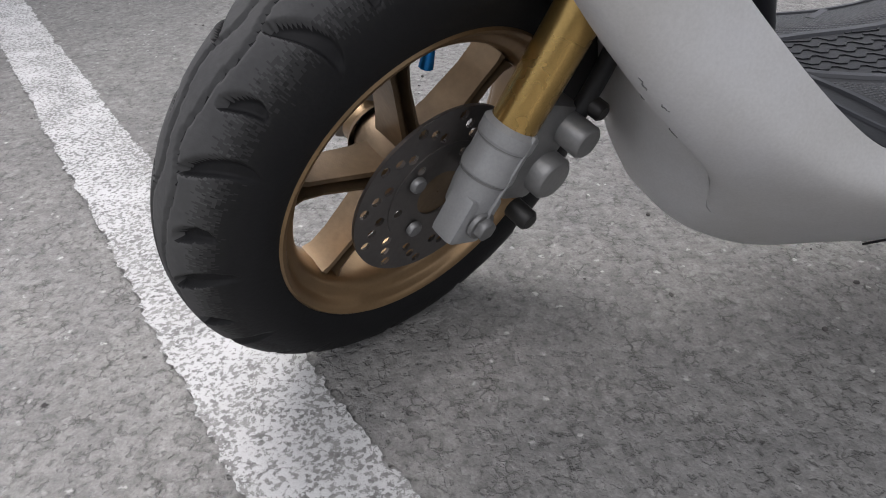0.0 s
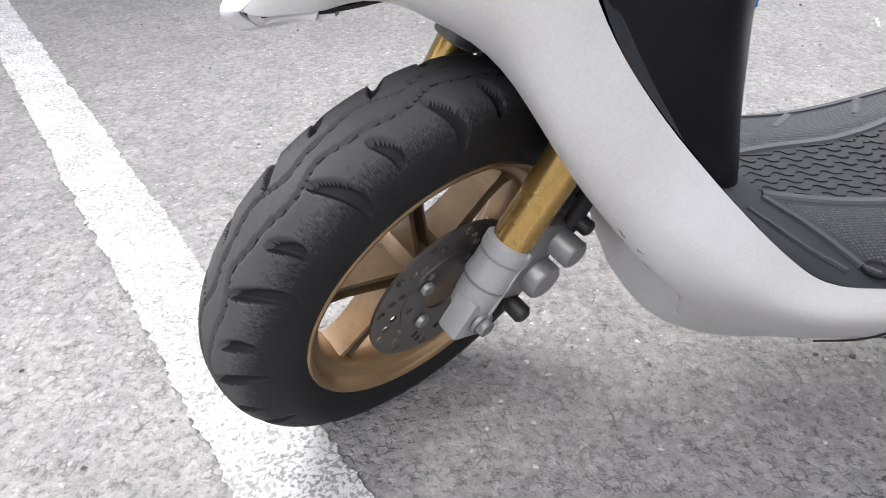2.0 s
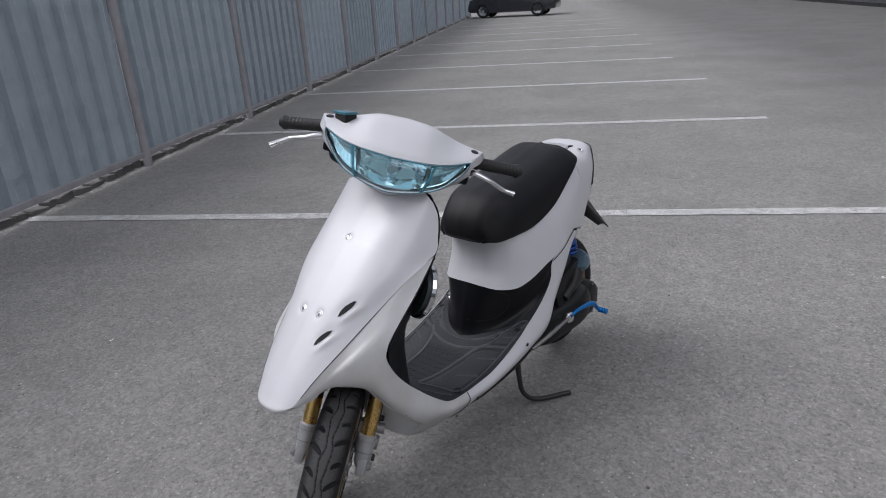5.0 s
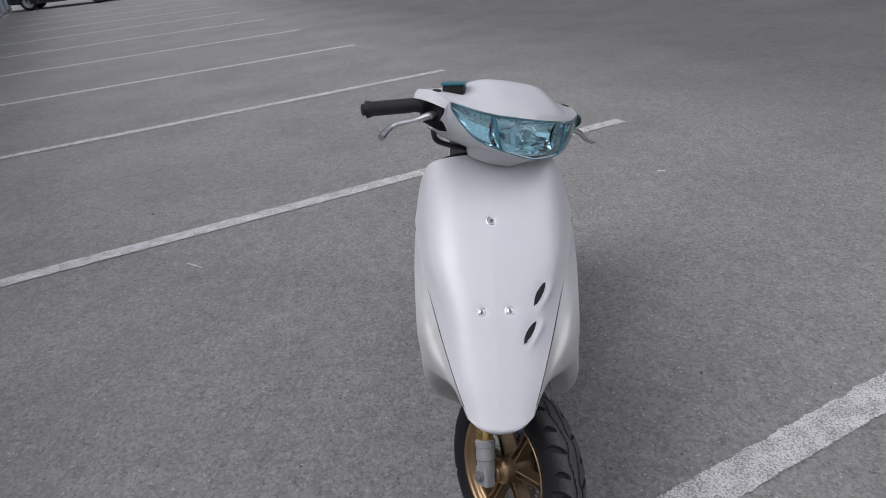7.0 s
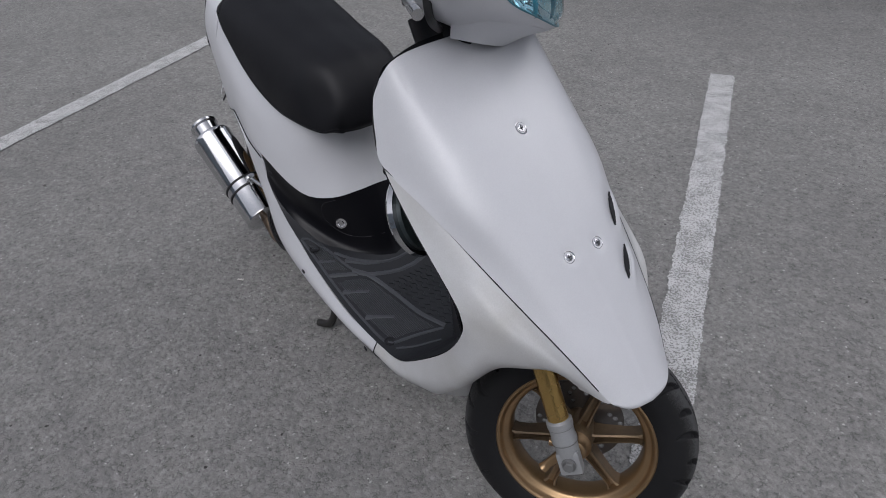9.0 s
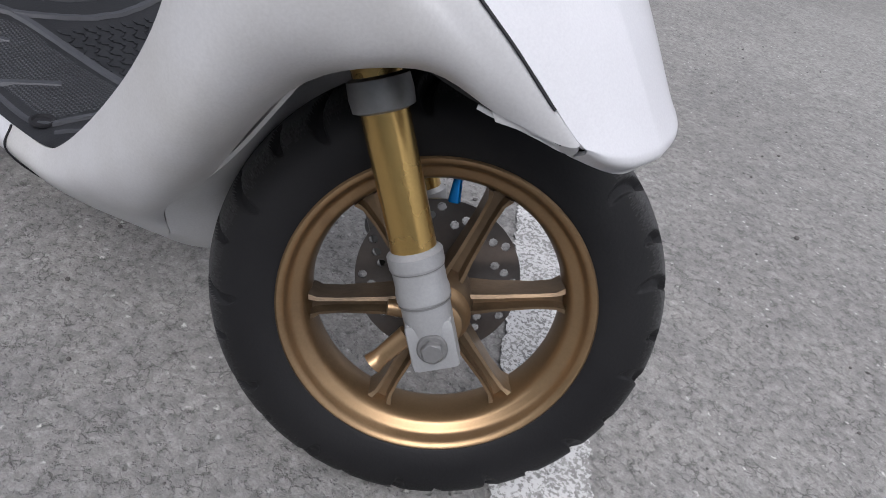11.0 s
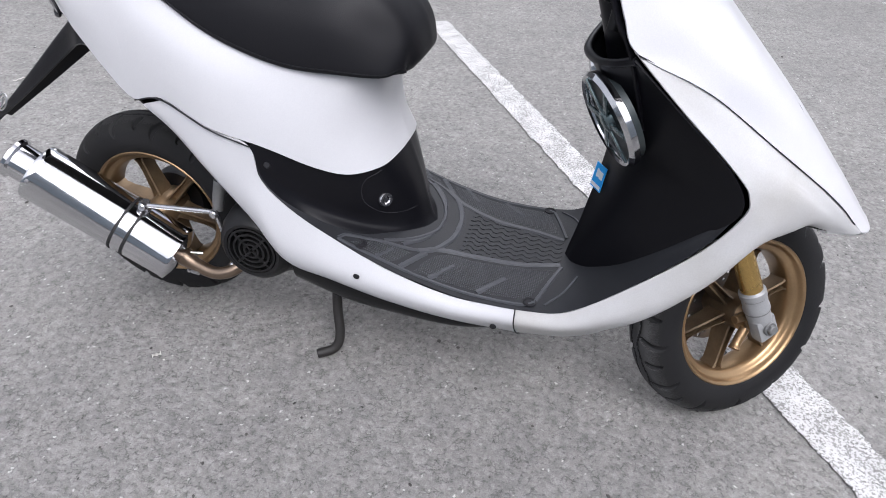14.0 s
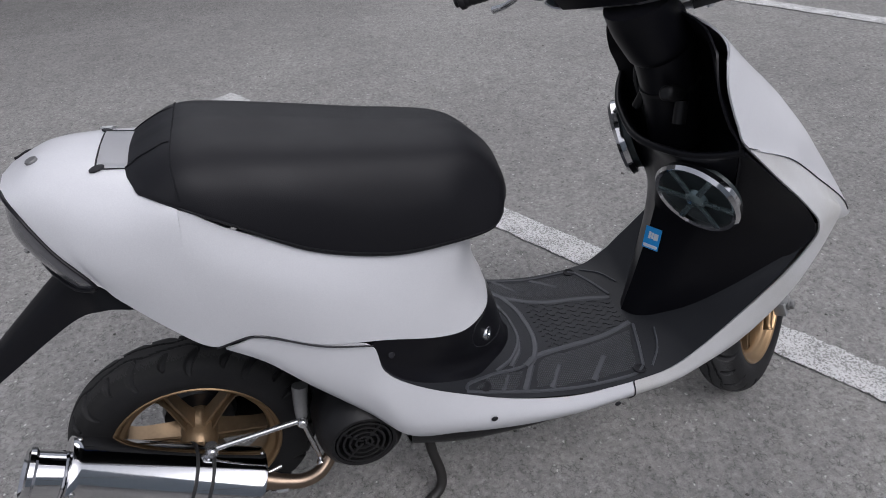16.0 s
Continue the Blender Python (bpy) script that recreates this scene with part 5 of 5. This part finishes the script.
def slot(a, b, width):
    """A dark lens-shaped slot in the cover between two places, with a raised brow."""
    a, b = Vector(a), Vector(b)
    bm = bmesh.new()
    top, bot, brow = [], [], []
    for i in range(21):
        f = i / 20
        w = width * math.sin(math.pi * f) ** 0.7
        c, o = on_cover(*a.lerp(b, f))
        s = (b - a).cross(o).normalized()
        top.append(bm.verts.new(c + o * 0.0016 + s * w))
        bot.append(bm.verts.new(c + o * 0.0012 - s * w * 0.9))
        brow.append(c + o * 0.0006 - s * (w + 0.0025))
    for i in range(20):
        bm.faces.new((top[i], top[i + 1], bot[i + 1], bot[i]))
    bmesh.ops.remove_doubles(bm, verts=bm.verts, dist=0.0001)
    bmesh.ops.solidify(bm, geom=bm.faces[:], thickness=0.002)
    ob = part("air_slot", bm, DARKHOLE, scooter, "dark air slot", smooth=0)
    part("slot_lip", tube(bmesh.new(), [tuple(v) for v in brow], [0.0004, 0.0016, 0.0020, 0.0016, 0.0004], 8), WHITE, ob)
    return ob


for a, b, w in SLOTS:
    slot(a, b, w)

for side in (1, -1):
    for x, y in ((0.787, 0.151), (0.498, 0.152)):
        m = frame_at(on_floor(x, side * y)[0] + Vector((0, 0, 0.0028)), (0, 0, 1))
        ob = part("floor_bolt", lathe(bmesh.new(), [(0.0115, -0.001), (0.0110, 0.0012), (0.0092, 0.0012), (0.0080, -0.0008), (0.0005, -0.0008)], m, 20), DARKHOLE, scooter, "dark sunken floor bolt")
    for x, y, z in ((0.503, 0.189, 0.282), (0.737, 0.179, 0.2205)):
        part("skirt_bolt", disc_on(bmesh.new(), frame_at((x, side * y, z), (0, side, -0.1)), 0.0055, 0.002, 0.3, 16), DARKHOLE, scooter)
    part("wing_bolt", disc_on(bmesh.new(), frame_at((0.347, side * 0.160, 0.456), (0.2, side, 0.3)), 0.006, 0.006, 0.3, 14), DARKHOLE, scooter)
on_tower = lay_on(TOWER, whole=False)
flap = [on_tower(x, y, z)[0] for x, y, z in ((0.540, 0.045, 0.452), (0.512, 0.092, 0.440), (0.497, 0.110, 0.430), (0.490, 0.116, 0.410), (0.494, 0.112, 0.385), (0.512, 0.100, 0.362), (0.535, 0.082, 0.352), (0.558, 0.050, 0.348), (0.570, 0.012, 0.348))]
for sd in (1, -1):
    part("panel_gap", tube(bmesh.new(), [(p.x, sd * p.y, p.z) for p in flap], 0.0009, 6, n=60), DARKHOLE, scooter)
key = part("seat_lock", lathe(bmesh.new(), [(0.0005, 0.002), (0.006, 0.002), (0.0075, 0.004), (0.0120, 0.004), (0.0135, 0.001), (0.0135, -0.002)], frame_at((0.5235, -0.090, 0.382), (0.80, -0.58, 0.12)), 24), CHROME, scooter, "chrome seat lock")
hatch = bmesh.new()
add_grid(hatch, [[tuple(on_tail(x, y)[0] + Vector((0, 0, 0.0034 - 0.004 * max(abs(y) / 0.056 - 0.9, 0) * 10))) for y in np.linspace(-0.056, 0.056, 25)] for x in np.linspace(0.022, 0.075, 10)])
bmesh.ops.solidify(hatch, geom=hatch.faces[:], thickness=0.004)
part("tail_hatch", hatch, WHITE, scooter, "small white hatch behind the seat")
edge = [(0.075, -0.058), (0.050, -0.058), (0.026, -0.057), (0.0205, -0.050), (0.0200, 0.0), (0.0205, 0.050), (0.026, 0.057), (0.050, 0.058), (0.075, 0.058)]
part("panel_gap", tube(bmesh.new(), [tuple(on_tail(x, y)[0] + Vector((0, 0, 0.0012))) for x, y in edge], 0.0010, 6, n=70), DARKHOLE, scooter)
for sd in (1, -1):
    p, n = on_tail(0.022, sd * 0.058)
    part("hatch_latch", disc_on(bmesh.new(), frame_at(p + n * 0.0008, n) @ Matrix.Diagonal((1.5, 0.8, 1, 1)), 0.0068, 0.0025, 0.3, 16), DARKHOLE, scooter)
p, n = on_tail(-0.060, -0.012)
part("tail_bolt", disc_on(bmesh.new(), frame_at(p, n), 0.008, 0.0035, 0.3, 16), CASTING, scooter)
p, n = on_tail(0.016, 0.090)
lock_at = frame_at(p + n * 0.002, n)
ring = part("tail_lock", lathe(bmesh.new(), [(0.0115, -0.004), (0.0120, 0.001), (0.0100, 0.0022), (0.0080, 0.0010), (0.0078, -0.001), (0.0005, -0.001)], lock_at, 24), ALLOY, scooter, "small round helmet lock in the tail cover")
part("key_slot", block(bmesh.new(), lock_at, (0.0085, 0.0020, 0.0024), 0), DARKHOLE, ring, smooth=0)


def speaker(side):
    """Loudspeaker with a chrome rim and six-spoked grille."""
    axis = Vector((-0.80, side * 0.40, -0.40)).normalized()
    m = frame_at((0.859, side * 0.116, 0.594), axis, (0.35, 0, 1)) @ Matrix.Diagonal((1.23, 1.23, 0.75, 1))
    sp = part("speaker", lathe(bmesh.new(), [(0.0005, 0.004), (0.040, -0.004), (0.050, 0.000), (0.052, -0.022), (0.0005, -0.03)], m, 40), SPKDARK, scooter, "round loudspeaker with a chrome rim")
    part("speaker_rim", lathe(bmesh.new(), [(0.050, -0.010), (0.0575, -0.008), (0.0590, 0.004), (0.0555, 0.012), (0.0510, 0.009), (0.0495, 0.0)], m, 48, closed=True), CHROME, sp)
    part("speaker_hub", lathe(bmesh.new(), [(0.0005, 0.016), (0.010, 0.015), (0.014, 0.010), (0.016, 0.002)], m, 24), SPKGREY, sp)
    for k in range(6):
        b = bmesh.new()
        block(b, m @ Matrix.Rotation(radians(60 * k + 15), 4, "Z") @ pose(0.032, 0, 0.009), (0.040, 0.0075, 0.005), 0.25)
        part("grille_spoke", b, SPKGREY, sp)
    return sp


speaker(1)
speaker(-1)

st = frame_at((0.866, -0.012, 0.446), (-0.84, -0.52, 0.14))
tag = bmesh.new()
block(tag, st @ pose(0, 0, 0.006, 0, 0, 0), (0.030, 0.044, 0.0012), 0)
badge = part("sticker", tag, STICKER, scooter, "blue square sticker with white print", smooth=0)
sb = bmesh.new()
for k, (px, py, w, h) in enumerate(((-0.005, 0.006, 0.004, 0.014), (0.000, 0.006, 0.004, 0.012), (0.007, 0.005, 0.008, 0.013), (0, -0.016, 0.026, 0.006))):
    block(sb, st @ pose(px, py, 0.0071), (w, h, 0.0008), 0)
part("sticker_print", sb, STICKW, badge, smooth=0)

# ---- engine, exhaust, stand ----
eng = part("engine", lathe(bmesh.new(), [(0.0005, -0.12), (0.070, -0.12), (0.085, -0.10), (0.090, 0.05), (0.075, 0.09), (0.0005, 0.10)], frame_at((0.300, 0, 0.270), (0, 1, 0)), 32), ENGINE, scooter, "black scooter engine")
fanm = frame_at((0.285, -0.124, 0.265), (0, -1, 0))
fan = part("fan_cover", lathe(bmesh.new(), [(0.0005, 0.010), (0.045, 0.010), (0.050, 0.030), (0.056, 0.031), (0.068, 0.020), (0.076, 0.000), (0.080, -0.030), (0.080, -0.06)], fanm, 40), ENGINE, eng, "round black fan cover")
for k in range(4):
    r = 0.012 + 0.0105 * k
    part("fan_ring", lathe(bmesh.new(), [(r, 0.022), (r + 0.004, 0.022), (r + 0.004, 0.031), (r, 0.031)], fanm, 36, closed=True), ENGINE, eng)
for k in range(4):
    b = bmesh.new()
    block(b, fanm @ Matrix.Rotation(radians(45 + 90 * k), 4, "Z") @ pose(0.026, 0, 0.026), (0.046, 0.005, 0.008), 0.2)
    part("fan_spoke", b, ENGINE, eng)
part("drive_case", shell([
    [(0.400, 0.060, 0.250), (0.380, 0.120, 0.270), (0.380, 0.120, 0.200), (0.390, 0.060, 0.180)],
    [(0.330, 0.060, 0.300), (0.320, 0.150, 0.285), (0.320, 0.150, 0.185), (0.320, 0.060, 0.160)],
    [(0.200, 0.060, 0.295), (0.190, 0.155, 0.275), (0.190, 0.155, 0.175), (0.200, 0.060, 0.150)],
    [(0.060, 0.060, 0.300), (0.060, 0.150, 0.280), (0.060, 0.150, 0.170), (0.060, 0.060, 0.150)],
    [(-0.040, 0.060, 0.260), (-0.030, 0.120, 0.250), (-0.030, 0.120, 0.190), (-0.040, 0.060, 0.180)]], 28, 18, both=False), ENGINE, eng, "black drive case")
AXE = Vector((-0.295, -0.029, 0.187)).normalized()
xm = frame_at((0.094, -0.112, 0.186), AXE)
muffler = part("muffler", lathe(bmesh.new(), [(0.0005, -0.004), (0.030, -0.004), (0.047, 0.002), (0.0570, 0.006), (0.0570, 0.012), (0.0560, 0.014), (0.0560, 0.286), (0.0570, 0.288), (0.0570, 0.298), (0.0560, 0.301), (0.036, 0.303), (0.034, 0.306)], xm, 48), CHROME, scooter, "polished chrome muffler")
part("outlet", lathe(bmesh.new(), [(0.029, 0.312), (0.0350, 0.306), (0.0350, 0.340), (0.0400, 0.344), (0.0400, 0.351), (0.0355, 0.353), (0.030, 0.348), (0.029, 0.320), (0.0005, 0.320)], xm, 40), CHROME, muffler)
for sv in (0.094, 0.120):
    part("strap", lathe(bmesh.new(), [(0.0560, sv), (0.0578, sv), (0.0578, sv + 0.005), (0.0560, sv + 0.005)], xm, 40), GRIPRUB, muffler)
for sv, a in ((0.012, 200), (0.293, 200), (0.293, 20), (0.012, 300), (0.012, 100), (0.293, 110)):
    part("rivet", disc_on(bmesh.new(), xm @ Matrix.Rotation(radians(a), 4, "Z") @ pose(0.0560, 0, sv, 0, 90, 0), 0.004, 0.003, 0.4, 10), ALLOY, muffler)
part("exhaust_pipe", tube(bmesh.new(), [(0.100, -0.110, 0.184), (0.132, -0.117, 0.174), (0.172, -0.121, 0.166), (0.206, -0.112, 0.172), (0.236, -0.082, 0.192), (0.265, -0.045, 0.205)], [0.019, 0.0135, 0.0125, 0.0125, 0.0125, 0.0125], 16), BURNT, muffler, "heat-stained exhaust pipe")
for a, b in (((0.112, -0.108, 0.194), (0.136, -0.098, 0.190)), ((0.112, -0.124, 0.162), (0.142, -0.132, 0.166))):
    part("pipe_spring", tube(bmesh.new(), [a, b], 0.0035, 8), ALLOY, muffler)
for a, b in (((0.043, -0.117, 0.298), (0.192, -0.108, 0.304)), ((0.192, -0.108, 0.304), (0.206, -0.098, 0.180))):
    part("exhaust_stay", tube(bmesh.new(), [a, b], 0.0050, 10), ALLOY, muffler)
part("exhaust_clamp", tube(bmesh.new(), [(0.038, -0.112, 0.272), (0.043, -0.115, 0.304)], 0.010, 12), ALLOY, muffler)
for p in ((0.043, -0.119, 0.298), (0.192, -0.111, 0.304), (0.206, -0.101, 0.180)):
    part("stay_bolt", disc_on(bmesh.new(), frame_at(p, (0, -1, 0)), 0.009, 0.010, 0.3, 12), ALLOY, muffler)
bk = bmesh.new()
tube(bk, [(0.200, -0.085, 0.360), (0.195, -0.094, 0.330), (0.192, -0.100, 0.304)], [0.014, 0.012, 0.010], 10)
part("engine_bracket", bk, CASTING, eng)
part("rear_inner_fender", shell([
    [(0.310, 0, 0.450), (0.310, 0.080, 0.448), (0.310, 0.140, 0.440)],
    [(0.200, 0, 0.492), (0.200, 0.080, 0.490), (0.200, 0.140, 0.482)],
    [(0.110, 0, 0.520), (0.110, 0.080, 0.520), (0.112, 0.134, 0.522)],
    [(0.030, 0, 0.590), (0.030, 0.070, 0.590), (0.030, 0.112, 0.592)]], 18, 10, 0.003, whole=True), ENGINE, scooter, "black inner fender over the rear wheel")
part("rear_hub", lathe(bmesh.new(), [(0.0005, 0.03), (0.060, 0.03), (0.065, 0.05), (0.060, 0.07), (0.0005, 0.075)], REAR, 32), ENGINE, rear_wheel)
part("mudguard", shell([
    [(0.030, 0, 0.650), (0.025, 0.060, 0.635), (0.012, 0.112, 0.600)],
    [(-0.050, 0, 0.645), (-0.045, 0.050, 0.630), (-0.030, 0.090, 0.590)],
    [(-0.110, 0, 0.600), (-0.105, 0.036, 0.590), (-0.090, 0.058, 0.556)],
    [(-0.250, 0, 0.477), (-0.245, 0.024, 0.472), (-0.235, 0.036, 0.452)],
    [(-0.367, 0, 0.378), (-0.362, 0.014, 0.376), (-0.357, 0.024, 0.368)]], 28, 8, 0.004, whole=True), BLACKPL, scooter, "black plastic rear mudguard")
badge_at = frame_at((-0.306, -0.031, 0.424), (-0.35, -0.86, 0.36), (0.75, 0, 0.66)) @ Matrix.Diagonal((0.62, 1.0, 1, 1))
oval = part("mudguard_badge", lathe(bmesh.new(), [(0.0195, 0.0), (0.0200, 0.0022), (0.0235, 0.0022), (0.0240, 0.0), (0.0195, 0.0)], badge_at, 36), ALLOY, scooter, "bright oval badge on the mudguard")
part("badge_bar", block(bmesh.new(), badge_at @ pose(0, 0.001, 0.001, 0, 0, 30), (0.007, 0.030, 0.0016), 0.2), ALLOY, oval)
shock = part("rear_shock", tube(bmesh.new(), [(0.060, 0.100, 0.300), (0.120, 0.100, 0.520)], 0.010, 12), STAND, scooter, "rear shock with a blue spring")
sp = []
for i in range(120):
    a = 2 * math.pi * 8 * i / 119
    f = i / 119
    c = Vector((0.070, 0.100, 0.340)).lerp(Vector((0.112, 0.100, 0.485)), f)
    sp.append((c.x + 0.026 * math.cos(a), c.y + 0.026 * math.sin(a), c.z))
part("spring", tube(bmesh.new(), sp, 0.0055, 8, n=300), SPRINGB, shock, "blue coil spring")
part("air_can", lathe(bmesh.new(), [(0.0005, 0.004), (0.030, 0.004), (0.031, 0), (0.035, 0), (0.036, 0.004), (0.036, 0.050), (0.033, 0.054), (0.0005, 0.054)], frame_at((0.066, 0.128, 0.388), (0.62, 0.10, 0.42)), 32), BLUEGREY, eng, "blue-grey metal can")
box = bmesh.new()
block(box, pose(0.165, 0.110, 0.350, 0, 14, 0), (0.190, 0.075, 0.110), 0.25)
part("air_box", box, ENGINE, eng, "black air filter box")
box = bmesh.new()
block(box, pose(0.205, 0.105, 0.425, 0, 30, 0), (0.130, 0.060, 0.090), 0.3)
part("carburettor", box, STAND, eng)
part("intake_hose", tube(bmesh.new(), [(0.100, 0.125, 0.395), (0.130, 0.145, 0.375), (0.160, 0.150, 0.340), (0.210, 0.145, 0.310)], 0.016, 12), GRIPRUB, eng)
part("case_cover", lathe(bmesh.new(), [(0.0005, 0.020), (0.040, 0.018), (0.060, 0.010), (0.066, 0.0), (0.068, -0.040)], frame_at((0.010, 0.130, 0.225), (0, 1, 0)), 32), ENGINE, eng)
for k in range(7):
    a = radians(360 / 7 * k)
    part("case_bolt", disc_on(bmesh.new(), frame_at((0.010 + 0.056 * math.cos(a), 0.140, 0.225 + 0.056 * math.sin(a)), (0, 1, 0)), 0.005, 0.006, 0.3, 8), CASTING, eng)
KICK = [(0.235, 0.186, 0.264), (0.180, 0.190, 0.268), (0.090, 0.190, 0.252), (0.040, 0.188, 0.210)]
part("kick_starter", tube(bmesh.new(), KICK, [0.006, 0.006, 0.010, 0.006], 10), BLUE, eng, "blue anodised kick starter")
for k in range(4):
    part("kick_pedal", disc_on(bmesh.new(), frame_at(Vector(KICK[3]) + Vector((0.002, 0.004 + 0.009 * k, 0)), (0, 1, 0)), 0.010, 0.005, 0.3, 12), BLUE, eng)
part("kick_washer", disc_on(bmesh.new(), frame_at((0.234, 0.178, 0.256), (0.3, 1, 0)), 0.019, 0.010, 0.3, 20), ALLOY, eng)
part("stand_spring", tube(bmesh.new(), [(0.251, 0.185, 0.259), (0.352, 0.178, 0.244), (0.439, 0.165, 0.227)], [0.0055, 0.0075, 0.0055], 12), CASTING, scooter, "bare metal stand spring")
stand = part("centre_stand", tube(bmesh.new(), [(0.430, -0.110, 0.200), (0.430, 0.110, 0.200)], 0.014, 14), STAND, scooter, "black steel centre stand")
part("stand_leg", tube(bmesh.new(), [(0.440, 0.105, 0.215), (0.446, 0.118, 0.110), (0.440, 0.132, 0.050), (0.400, 0.162, 0.018), (0.294, 0.220, 0.009)], [0.010, 0.0085, 0.0080, 0.0080, 0.0085], 12), STAND, stand)
part("stand_leg", tube(bmesh.new(), [(0.405, -0.045, 0.195), (0.413, -0.078, 0.105), (0.424, -0.100, 0.048), (0.416, -0.114, 0.020), (0.385, -0.130, 0.010)], [0.011, 0.010, 0.010, 0.010, 0.010], 12), STAND, stand)
